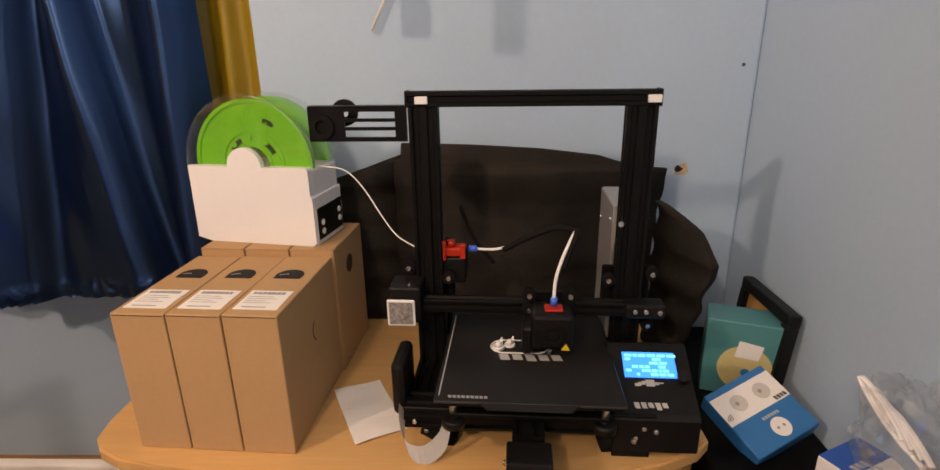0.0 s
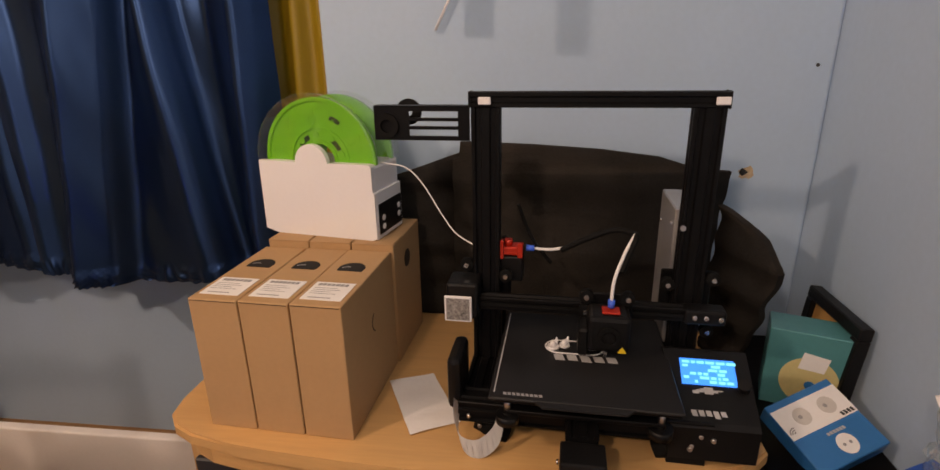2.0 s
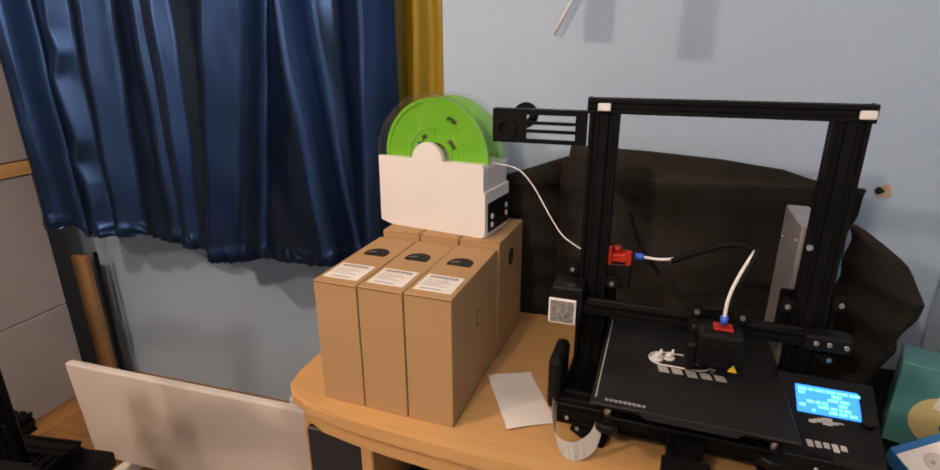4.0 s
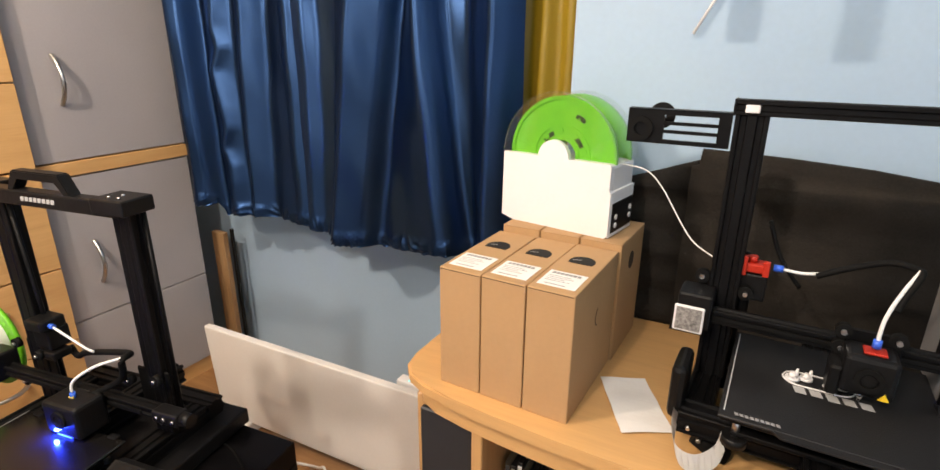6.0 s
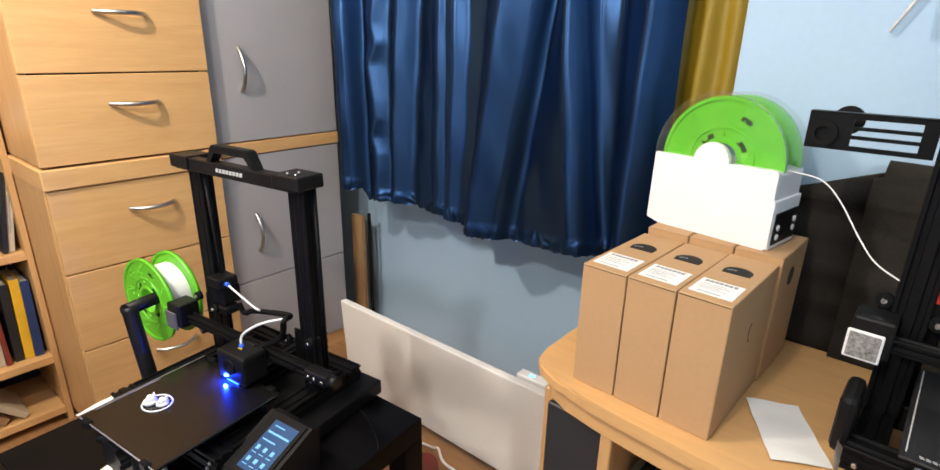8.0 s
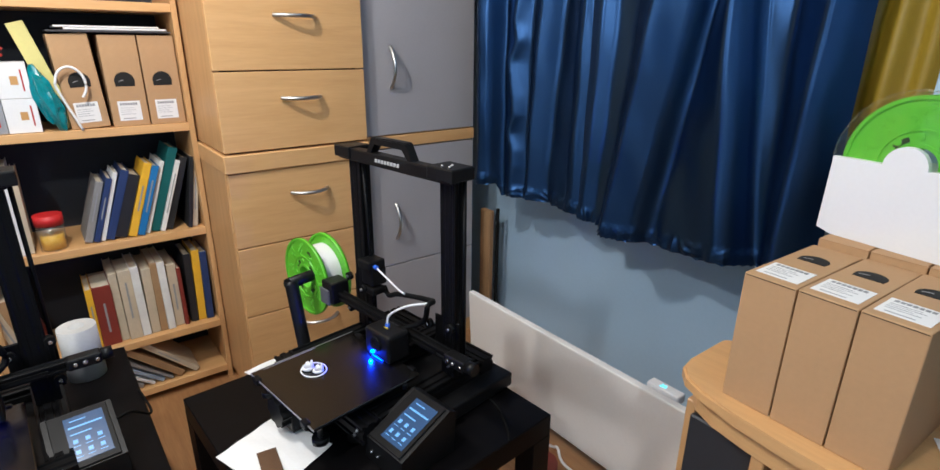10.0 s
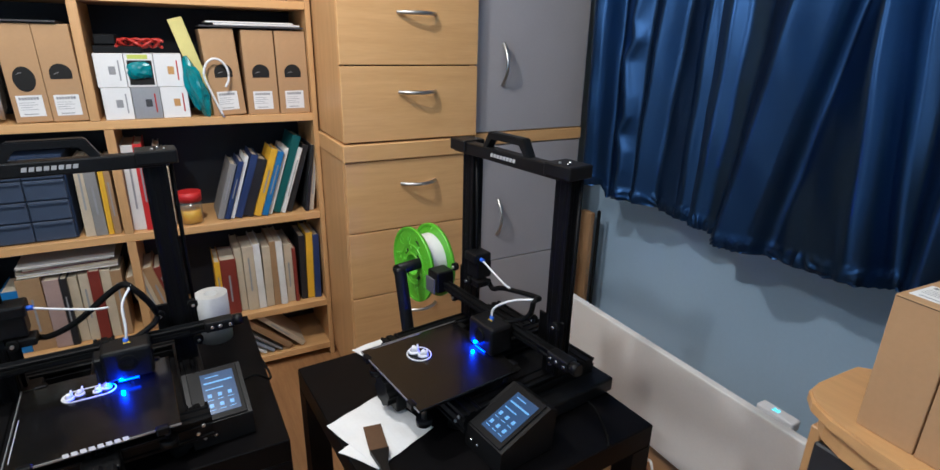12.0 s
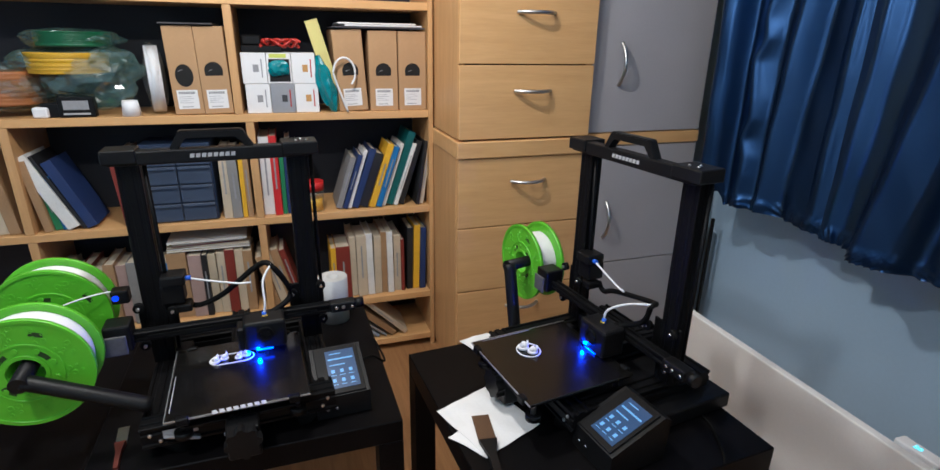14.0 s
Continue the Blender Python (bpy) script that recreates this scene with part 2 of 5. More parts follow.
    def move(self, m):
        self.bm.transform(m)
        return self


def smooth_line(pts, steps=6):
    out = []
    n = len(pts)
    for i in range(n - 1):
        p0, p1, p2, p3 = pts[max(i - 1, 0)], pts[i], pts[i + 1], pts[min(i + 2, n - 1)]
        for k in range(steps):
            t = k / steps
            out.append(0.5 * ((2 * p1) + (p2 - p0) * t + (2 * p0 - 5 * p1 + 4 * p2 - p3) * t * t + (3 * p1 - p0 - 3 * p2 + p3) * t ** 3))
    return out + [pts[-1]]


def thing(name, label, category, m=None, group="", kind=""):
    ob = new(name)
    ob.empty_display_size = 0.05
    ob.matrix_basis = m if m is not None else Matrix()
    return tagged(ob, label, category, group, kind)


def part(name, b, material, parent=None, label="", m=None):
    bm = b.bm if isinstance(b, B) else b
    bmesh.ops.recalc_face_normals(bm, faces=bm.faces)
    me = bpy.data.meshes.new(name)
    bm.to_mesh(me)
    bm.free()
    me.materials.append(material)
    ob = new(name, me)
    if parent:
        ob.parent = parent
    if m is not None:
        ob.matrix_basis = m
    return tagged(ob, label)


def solid(name, b, material, label, category, m=None, group="", kind=""):
    """A thing that is one mesh."""
    return tagged(part(name, b, material, None, "", m), label, category, group, kind)


def letters(b, x, z, w, h, count, y, thick=0.0006, rnd=None):
    """A row of plain slanted blocks that stands for a word, in the x-z plane."""
    step = w / count
    for k in range(count):
        hh = h * (0.85 if rnd is None else rnd.uniform(0.55, 0.85))
        x0, sl = x + k * step, hh * 0.22
        b.prism([(x0, z), (x0 + 0.72 * step, z), (x0 + 0.72 * step + sl, z + hh), (x0 + sl, z + hh)], y - thick, y, "y")
    return b


# ---- structure ----
FLOOR_Z, DESK_Z, TABLE_Z = 0.0, 0.655, 0.45
WALL_Y, WINDOW_Y, EAST_X, CORNER_X = 1.067, 1.40, 0.50, -0.396

solid("floor", B().box(-2.6, 0.65, -2.1, 1.6, -0.1, FLOOR_Z), FLOOR, "brown wood laminate floor of the room", "floor", kind="structure")
solid("ceiling", B().box(-2.6, 0.65, -2.1, 1.6, 2.42, 2.5), CEIL, "white painted ceiling", "ceiling", kind="structure")
solid("wall_north", B().box(CORNER_X, EAST_X, WALL_Y, 1.52, 0.0, 2.42, 0.006, 2), WALL, "pale blue painted wall behind the printer desk", "wall", kind="structure")
solid("wall_window", B().box(-2.6, CORNER_X, WINDOW_Y, 1.52, 0.0, 2.42), WALL, "pale blue painted wall under the curtained window", "wall", kind="structure")
solid("wall_east", B().box(EAST_X, 0.62, -2.1, 1.52, 0.0, 2.42), WALL, "pale blue painted wall in the corner", "wall", kind="structure")
solid("wall_south", B().box(-2.6, EAST_X, -2.1, -1.95, 0.0, 2.42), WALL, "plain painted wall behind", "wall", kind="structure")
solid("wall_west", B().box(-2.6, -2.42, -1.95, WINDOW_Y, 0.0, 2.42), WALL, "plain painted wall behind the bookcase", "wall", kind="structure")


# ---- desk ----
def desk():
    m = Matrix()
    d = thing("corner_desk", "honey beech cabinet desk with a rounded worktop", "desk", m)
    out = [(-0.546, 0.82), (-0.548, 0.72), (-0.541, 0.680), (-0.520, 0.655), (-0.484, 0.637), (-0.42, 0.624), (-0.36, 0.616), (-0.25, 0.606), (-0.12, 0.599),
           (0.02, 0.600), (0.14, 0.610), (0.24, 0.632), (0.300, 0.658), (0.322, 0.680), (0.322, 1.06), (-0.36, 1.06), (-0.36, 0.99)]
    b = B().prism(out, DESK_Z - 0.022, DESK_Z)
    bmesh.ops.bevel(b.bm, geom=[e for e in b.bm.edges if abs(e.verts[0].co.z - e.verts[1].co.z) < 1e-6], offset=0.004, segments=2, affect="EDGES")
    part("worktop", b, BEECH_X, d)
    inn = [(x + (0.018 if x < -0.3 else -0.012 if x > 0.25 else 0), y + 0.014) for x, y in out[:14]] + [(0.30, 1.05), (-0.34, 1.05), (-0.34, 0.99)]
    part("apron", B().prism(inn, DESK_Z - 0.062, DESK_Z - 0.025), BEECH_X, d)
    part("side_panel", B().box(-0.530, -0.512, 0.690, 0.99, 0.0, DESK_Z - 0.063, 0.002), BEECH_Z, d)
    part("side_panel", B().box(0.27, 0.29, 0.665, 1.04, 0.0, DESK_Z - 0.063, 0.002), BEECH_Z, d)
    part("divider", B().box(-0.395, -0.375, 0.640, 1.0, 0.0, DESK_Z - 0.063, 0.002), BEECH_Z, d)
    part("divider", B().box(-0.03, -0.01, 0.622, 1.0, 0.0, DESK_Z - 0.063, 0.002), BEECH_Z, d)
    part("black_door", B().box(-0.508, -0.398, 0.664, 0.676, 0.18, DESK_Z - 0.070, 0.003).move(Matrix.Identity(4)), SMOKE, d, "matt charcoal door panel")
    part("rail", B().box(-0.511, -0.396, 0.657, 0.679, 0.14, 0.178, 0.002), BEECH_X, d)
    part("shelf", B().box(-0.374, -0.031, 0.66, 1.0, 0.34, 0.358, 0.002), BEECH_X, d)
    part("bottom_board", B().box(-0.511, 0.269, 0.66, 1.03, 0.04, 0.058, 0.002), BEECH_X, d)
    # Painted black for the shade inside the desk.
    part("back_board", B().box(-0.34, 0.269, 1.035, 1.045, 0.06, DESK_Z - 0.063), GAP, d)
    return d


desk()


# ---- drawers and wardrobe ----
def bow_handle(parent, c, along, out, span=0.118, mat_=None):
    """A bowed metal handle: along is its direction, out points off the front."""
    c, along, out = Vector(c), Vector(along), Vector(out)
    pts = []
    for k in range(9):
        s = k / 8
        pts.append(c + along * (s - 0.5) * span + out * (0.004 + 0.031 * math.sin(math.pi * s) ** 0.8))
    b = B().tube(pts, 0.0060, 8)
    part("handle", b, NICKEL, parent, "satin nickel bow handle")


def drawer_cabinet():
    X, Y0, Y1 = -1.742, 0.287, 0.735
    c = thing("drawer_cabinet", "tall beech chest of drawers in two stacked units with bow handles", "cabinet")
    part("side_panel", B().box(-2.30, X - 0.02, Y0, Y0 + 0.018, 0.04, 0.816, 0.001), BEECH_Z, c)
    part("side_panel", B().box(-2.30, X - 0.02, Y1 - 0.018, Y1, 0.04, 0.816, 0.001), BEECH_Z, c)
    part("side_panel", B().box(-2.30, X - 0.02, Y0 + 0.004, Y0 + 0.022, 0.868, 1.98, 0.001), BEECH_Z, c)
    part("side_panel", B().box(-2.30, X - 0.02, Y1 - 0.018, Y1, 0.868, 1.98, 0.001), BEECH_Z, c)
    part("cornice_board", B().box(-2.30, X + 0.008, Y0 - 0.004, Y1, 0.811, 0.863, 0.003), BEECH, c)
    part("top_board", B().box(-2.30, X, Y0, Y1, 1.98, 2.0, 0.002), BEECH, c)
    # Filled with gap black so the joints between drawers read as shade.
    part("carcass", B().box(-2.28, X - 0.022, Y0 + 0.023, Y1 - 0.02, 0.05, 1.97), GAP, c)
    part("plinth", B().box(-2.28, X - 0.03, Y0 + 0.01, Y1 - 0.01, 0.0, 0.06), BEECH, c)
    for z0, z1 in ((0.064, 0.158), (0.162, 0.354), (0.358, 0.580), (0.584, 0.808), (0.869, 1.087), (1.091, 1.31), (1.314, 1.53), (1.534, 1.97)):
        f = part("drawer_front", B().box(X - 0.02, X, Y0 + 0.002, Y1 - 0.002, z0, z1, 0.0015), BEECH, c)
        if z0 > 0.1:
            bow_handle(f, (X, (Y0 + Y1) / 2 + 0.012, z0 + (z1 - z0) * 0.66), (0, 1, 0), (1, 0, 0))
    return c


def wardrobe():
    X, Y0, Y1 = -1.775, 0.741, 1.20
    c = thing("wardrobe", "tall grey laminate wardrobe with a beech rail and bow handles", "wardrobe")
    part("carcass", B().box(-2.30, X - 0.02, Y0, Y1, 0.06, 1.98), BEECH_Z, c)
    part("rail", B().box(X - 0.019, X + 0.004, Y0 + 0.003, Y1, 0.826, 0.866, 0.002), BEECH, c)
    part("plinth", B().box(-2.28, X - 0.01, Y0, Y1, 0.0, 0.058), BEECH, c)
    for z0, z1, hz in ((0.062, 0.388, None), (0.392, 0.822, 0.56), (0.870, 1.97, 1.09)):
        f = part("door", B().box(X - 0.019, X, Y0 + 0.003, Y1 - 0.002, z0, z1, 0.0015), GREYLAM, c)
        if hz:
            bow_handle(f, (X, Y0 + 0.105, hz), (0, 0, 1), (1, 0, 0), 0.132)
    return c


drawer_cabinet()
wardrobe()
solid("wooden_plank", B().box(-1.835, -1.772, 1.29, 1.312, 0.0, 0.515, 0.002), PINE, "rough pine plank leaning upright beside the wardrobe", "plank")
solid("dark_board", B().box(-1.769, -1.757, 1.318, 1.330, 0.0, 0.525, 0.002), BLACKP, "thin dark board standing behind the pine plank", "board")


# ---- bookcase ----
SHELF_X, SHELF_BACK = -2.03, -2.30


def bookcase():
    c = thing("bookcase", "large beech bookcase crowded with books, cartons and parts", "bookcase")
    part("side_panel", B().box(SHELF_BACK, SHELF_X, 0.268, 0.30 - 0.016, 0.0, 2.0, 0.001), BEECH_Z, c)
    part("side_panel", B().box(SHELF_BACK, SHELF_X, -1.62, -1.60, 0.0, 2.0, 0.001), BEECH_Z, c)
    for z in (0.03, 0.213, 0.558, 0.901, 1.244, 1.60, 1.98):
        part("shelf", B().box(SHELF_BACK, SHELF_X - 0.002, -1.60, 0.268, z, z + 0.024, 0.001), BEECH, c)
    for y, z0, z1 in ((-0.352, 0.926, 1.243), (-0.325, 0.583, 0.900), (-0.325, 0.238, 0.557), (-0.975, 0.583, 0.900), (-0.975, 0.238, 0.557), (-0.352, 1.27, 1.6)):
        part("divider", B().box(SHELF_BACK, SHELF_X - 0.003, y, y + 0.024, z0, z1, 0.001), BEECH_Z, c)
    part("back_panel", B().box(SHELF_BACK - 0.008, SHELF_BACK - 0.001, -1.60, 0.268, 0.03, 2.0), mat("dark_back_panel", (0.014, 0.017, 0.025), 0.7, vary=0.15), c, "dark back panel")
    return c


bookcase()


# ---- tables ----
def side_table(x, y, yaw, label):
    """A square table with its centre at x, y."""
    t = thing("side_table", label, "table", pose(x, y, 0, 0, 0, yaw), "black side tables")
    x0 = y0 = -0.275
    part("tabletop", B().box(x0, x0 + 0.55, y0, y0 + 0.55, TABLE_Z - 0.05, TABLE_Z, 0.002), BLACKT, t)
    for dx in (0.0, 0.5):
        for dy in (0.0, 0.5):
            part("leg", B().box(x0 + dx, x0 + dx + 0.05, y0 + dy, y0 + dy + 0.05, 0.0, TABLE_Z - 0.05, 0.001), BLACKT, t)
    return t


side_table(-1.021, 0.3185, 3.9, "square black side table with papers and a printer on it")
side_table(-1.316, -0.314, 0.8, "square black side table under a printer beside the bookcase")


# ---- heater ----
def heater():
    h = thing("panel_heater", "white flat panel heater standing below the window", "heater", pose(-1.470, 0.974, 0.0, 0, 0, 0))
    part("panel", B().box(0.0, 0.95, -0.011, 0.011, 0.045, 0.368, 0.004, 2).move(pose(0, 0, 0, 3, 0, 0)), WHITEM, h)
    part("foot", B().box(0.10, 0.13, -0.08, 0.10, 0.0, 0.045, 0.004), WHITEM, h)
    part("foot", B().box(0.80, 0.83, -0.08, 0.10, 0.0, 0.045, 0.004), WHITEM, h)
    k = part("control_box", B().box(0.685, 0.775, 0.008, 0.040, 0.340, 0.366, 0.004, 2), WHITEP, h, "white control box with a lit number")
    t = bpy.data.curves.new("digits", "FONT")
    t.body, t.size, t.extrude, t.align_x, t.align_y = "20", 0.017, 0.0003, "CENTER", "CENTER"
    o = new("digits", t)
    dg = bpy.context.evaluated_depsgraph_get()
    me = bpy.data.meshes.new_from_object(o.evaluated_get(dg))
    bpy.data.objects.remove(o)
    me.materials.clear()
    me.materials.append(LCDTXT)
    d = new("digits", me)
    d.parent, d.matrix_basis = k, pose(0.725, 0.022, 0.3665)
    return h


heater()


# ---- curtains ----
def curtain(name, label, x0, x1, y, hem, top, folds, material, seed, zig=None, lean=0.0, rise=0.0, tuck=-9.0):
    """A hanging cloth. folds: (x at 1.3 m, x at the hem, how far it stands out); zig: index of a fold with a crooked crest; lean: how far the left end hangs out; rise: of the hem; tuck: left of this x the hem is higher."""
    rnd = random.Random(seed)
    cols, rows = int((x1 - x0) * 420), 130
    phase = [rnd.uniform(0, 6.28) for _ in range(6)]
    kinks = [rnd.uniform(-1, 1) for _ in range(60)]

    def stand_out(x, knots):
        for (a, p), (b, q) in zip(knots, knots[1:]):
            if x <= b:
                return p + (q - p) * max(0.0, (x - a) / (b - a))
        return knots[-1][1]

    bm = bmesh.new()
    grid = [[] for _ in range(cols + 1)]
    for j in range(rows + 1):
        v = (j / rows) ** 1.35
        z = hem + (top - hem) * v
        k = max(-0.6, (1.3 - z) / (1.3 - hem))
        knots = []
        for n, (a, b, d) in enumerate(folds):
            c = a + (b - a) * k + 0.005 * math.sin(5 * z + a * 9)
            if zig is not None and n in (zig, zig + 1):
                u = z * 17
                f = u - math.floor(u)
                c += 0.017 * (kinks[int(u) % 60] * (1 - f) + kinks[(int(u) + 1) % 60] * f)
            knots.append((c, d))
        knots.sort()
        for i in range(cols + 1):
            x = x0 + (x1 - x0) * i / cols
            out = sum(w * stand_out(x + o, knots) for o, w in ((-0.012, 0.09), (-0.008, 0.15), (-0.004, 0.17), (0, 0.18), (0.004, 0.17), (0.008, 0.15), (0.012, 0.09)))
            far = (x1 - x) / (x1 - x0)
            out += lean * max(0.0, far - 0.25) / 0.75
            yy = y - out + 0.0016 * math.sin(31 * x + phase[0] + 1.5 * z) + 0.0005 * math.sin(83 * x + phase[1] - 3 * z) + 0.0012 * math.sin(23 * z + 40 * x + phase[3])
            zz = z + (rise * (0.5 - far) + 0.045 * min(1.0, max(0.0, (tuck - x) / 0.012))) * (1 - v)
            low = z - hem
            if low < 0.045:
                q = 1 - low / 0.045
                g = 1.4 * abs(math.sin(105 * x + 2.2 * math.sin(37 * x) + 14 * q * math.sin(11 * x))) - 0.9 + 0.35 * math.sin(171 * x + 1)
                yy += 0.0045 * g * math.sin(min(1.0, q * 1.5) * 1.57) - 0.004 * math.sin(q * 3.14)
                zz += 0.0014 * g * q
            zz += (1 - v) ** 6 * 0.012 * math.sin(9 * x + phase[2])
            grid[i].append(bm.verts.new((x, yy, zz)))
    for a, b in zip(grid, grid[1:]):
        for j in range(rows):
            bm.faces.new((a[j], b[j], b[j + 1], a[j + 1])).smooth = True
    return solid(name, bm, material, label, "curtain")


curtain("curtain", "navy blue satin curtain with a gathered hem before the window", -1.645, -1.15, 1.205, 0.655, 2.25,
        [(-1.66, -1.66, 0.020), (-1.615, -1.620, 0.062), (-1.572, -1.580, 0.048), (-1.556, -1.562, 0.0), (-1.54, -1.545, 0.0), (-1.498, -1.508, 0.030), (-1.478, -1.488, 0.016), (-1.445, -1.452, -0.004),
         (-1.402, -1.436, 0.030), (-1.374, -1.408, 0.012), (-1.340, -1.37, -0.012), (-1.256, -1.244, 0.034), (-1.230, -1.220, 0.016), (-1.14, -1.14, -0.004)], CURTAIN, 3, 5, 0.060, 0.030, -1.552)
curtain("curtain", "navy blue satin curtain panel with a ruffled hem", -1.185, -0.53, 1.160, 0.662, 2.25,
        [(-1.20, -1.20, 0.012), (-1.155, -1.165, 0.026), (-1.11, -1.135, 0.004), (-1.04, -1.105, 0.010), (-0.955, -1.068, 0.078), (-0.868, -0.985, 0.036), (-0.838, -0.950, -0.006), (-0.800, -0.738, 0.042),
         (-0.772, -0.704, 0.027), (-0.742, -0.672, -0.016), (-0.680, -0.645, -0.014), (-0.600, -0.612, 0.050), (-0.562, -0.572, 0.030), (-0.52, -0.52, -0.006)], CURTAIN, 8)
curtain("yellow_curtain", "mustard yellow curtain strip at the edge of the window", -0.60, -0.408, 1.22, 0.95, 2.25,
        [(-0.60, -0.60, 0.0), (-0.575, -0.575, 0.02), (-0.54, -0.54, 0.0), (-0.505, -0.512, 0.035), (-0.475, -0.475, 0.004), (-0.45, -0.455, 0.025), (-0.42, -0.42, 0.0), (-0.40, -0.40, 0.008)], CURTAIN_Y, 5)
solid("curtain_pole", B().rod((-1.8, 1.18, 2.27), (-0.41, 1.18, 2.27), 0.014), NICKEL, "metal curtain pole above the window", "pole")


# ---- cartons ----
def carton(m, length, width, height, face, label, group, backrow=False, oval=False):
    """A spool carton. face 'top': hole and sticker on the top; 'front': on the narrow front, seen along -y."""
    c = thing("spool_carton", label, "carton", m, group)
    part("body", B().box(-width / 2, width / 2, 0, length, 0, height, 0.0018, 2), CARD, c)
    if not backrow:
        u0 = 0.128 if face == "top" else 0.0
        hr = 0.0205 if face == "top" and width < 0.08 else 0.026
        hole = [(hr * math.cos(math.pi * k / 16), 0.004 + hr * math.sin(math.pi * k / 16)) for k in range(17)] + [(-hr * 0.95, -hr * 0.4), (hr * 0.95, -hr * 0.4)]
        if oval:
            hole = [(0.025 * math.cos(math.pi * k / 14), -0.010 + 0.033 * math.sin(math.pi * k / 14)) for k in range(28)]
        hh = part("hand_hole", B().prism(hole, -0.0004, 0.0006), GAP, c, "dark cut hand hole", pose(0, u0 - 0.004, height))
        part("coil_edge", B().ring((-0.004, -0.010, 0.0008), (0, 0, 1), 0.016, 0.0175, 0.0006, 10, 0.7, 1.5), PRINT, hh, "pale edge of the coil inside")
        s = part("sticker", B().box(-0.029, 0.029, 0.016, 0.072, height - 0.0005, height + 0.0008), PAPER, c, "white paper sticker with small print")
        b = B()
        for k in range(7):
            b.box(-0.010 + 0.0065 * (k - 2), -0.010 + 0.0065 * (k - 2) + 0.005, 0.060, 0.067, height + 0.0008, height + 0.0012)
        for k, w in enumerate((0.034, 0.040, 0.028, 0.038)):
            b.box(-0.024, -0.024 + w, 0.052 - k * 0.006, 0.0530 - k * 0.006, height + 0.0008, height + 0.0011)
        b.box(-0.020, 0.012, 0.021, 0.0232, height + 0.0008, height + 0.0011)
        part("print", b, PRINT, s)
        if face == "top" and width < 0.08:
            part("thumb_cut", B().ring((width / 2 + 0.0001, 0.118, height * 0.62), (1, 0, 0), 0.0155, 0.0175, 0.0008, 14, -1.1, 1.1), CARD_DARK, c, "thin half-round thumb cut")
        part("seam", B().box(-width / 2 + 0.002, width / 2 - 0.002, -0.0004, 0.0002, height * 0.985, height * 0.99), CARD_DARK, c)
    else:
        part("hand_hole", B().prism([(0.070 + 0.016 * math.cos(a), 0.170 + 0.016 * math.sin(a)) for a in [6.283 * k / 18 for k in range(18)]], width / 2 - 0.001, width / 2 + 0.0006, "x"), CARD_DARK, c, "dark cut hand hole")
        part("flap", B().box(-width / 2 + 0.001, width / 2 - 0.001, -0.001, length * 0.3, height, height + 0.0012), CARD, c)
    return c


YAW_BOX = -3.6
for k in range(3):
    a = radians(YAW_BOX)
    px, py = -0.463 + 0.0742 * (k + 0.5) * math.cos(a), 0.660 + 0.0742 * (k + 0.5) * math.sin(a)
    carton(pose(px, py, DESK_Z, 0, 0, YAW_BOX + (0.3, -0.2, 0.0)[k]), 0.205, 0.0722, 0.2055 + 0.001 * k, "top", "brown cardboard spool carton with white sticker, standing on the desk", "cartons on the desk")
    px, py = px + 0.0129 + 0.004, py + 0.206
    carton(pose(px, py, DESK_Z, 0, 0, YAW_BOX), 0.150, 0.0722, 0.217, "top", "plain brown cardboard carton behind the labelled ones", "back cartons on the desk", True)


# ---- spools ----
SLOT = mat("dark_slot", (0.02, 0.05, 0.008), 0.8, vary=0.2)


def spool_parts(parent, r=0.100, width=0.066, wind=0.080):
    """Green flanges on the y axis, centred on the origin."""
    for s in (-1, 1):
        y = s * (width / 2 - 0.002)
        f = B().ring((0, y, 0), (0, 1, 0), 0.028, r - 0.001, 0.0035, 64)
        f.ring((0, y, 0), (0, 1, 0), r - 0.006, r, 0.009, 64)
        f.ring((0, y, 0), (0, 1, 0), 0.028, 0.034, 0.008, 32)
        f.ring((0, y, 0), (0, 1, 0), 0.052, 0.0555, 0.008, 48)
        for k in range(9):
            a = k * 0.698
            f.rod((0.044 * math.cos(a), y - 0.0042, 0.044 * math.sin(a)), (0.044 * math.cos(a), y + 0.0042, 0.044 * math.sin(a)), 0.005, 10)
        for k in range(44):
            a, q = k * 0.3927 * 1.618 + 0.1, r * (0.58 + 0.30 * ((k * 7) % 11) / 11)
            w = 0.0025 + 0.0011 * ((k * 5) % 4)
            f.ring((q * math.cos(a), y, q * math.sin(a)), (0, 1, 0), w * 0.55, w, 0.0060, 9)
        fl = part("flange", f, GREEN, parent, "bright green plastic flange with raised pattern")
        for k in range(4):
            part("slot", B().ring((0, y + s * 0.0020, 0), (0, 1, 0), 0.0375, 0.0455, 0.0006, 10, k * 1.571 + 0.15, k * 1.571 + 0.70), SLOT, fl, "dark opening beside the hub")
        part("slot", B().box(-0.008, 0.012, y + s * 0.0020, y + s * 0.0026, 0.070, 0.078), SLOT, fl)
    part("hub", B().ring((0, 0, 0), (0, 1, 0), 0.027, 0.034, width - 0.004, 32), GREEN, parent)
    n = 22
    half = width / 2 - 0.005
    prof = [(0.034, -half)] + [(wind - 0.0012 * (k % 2), -half + 2 * half * k / (2 * n)) for k in range(2 * n + 1)] + [(0.034, half)]
    part("winding", B().lathe(prof), WINDING, parent, "white filament winding")


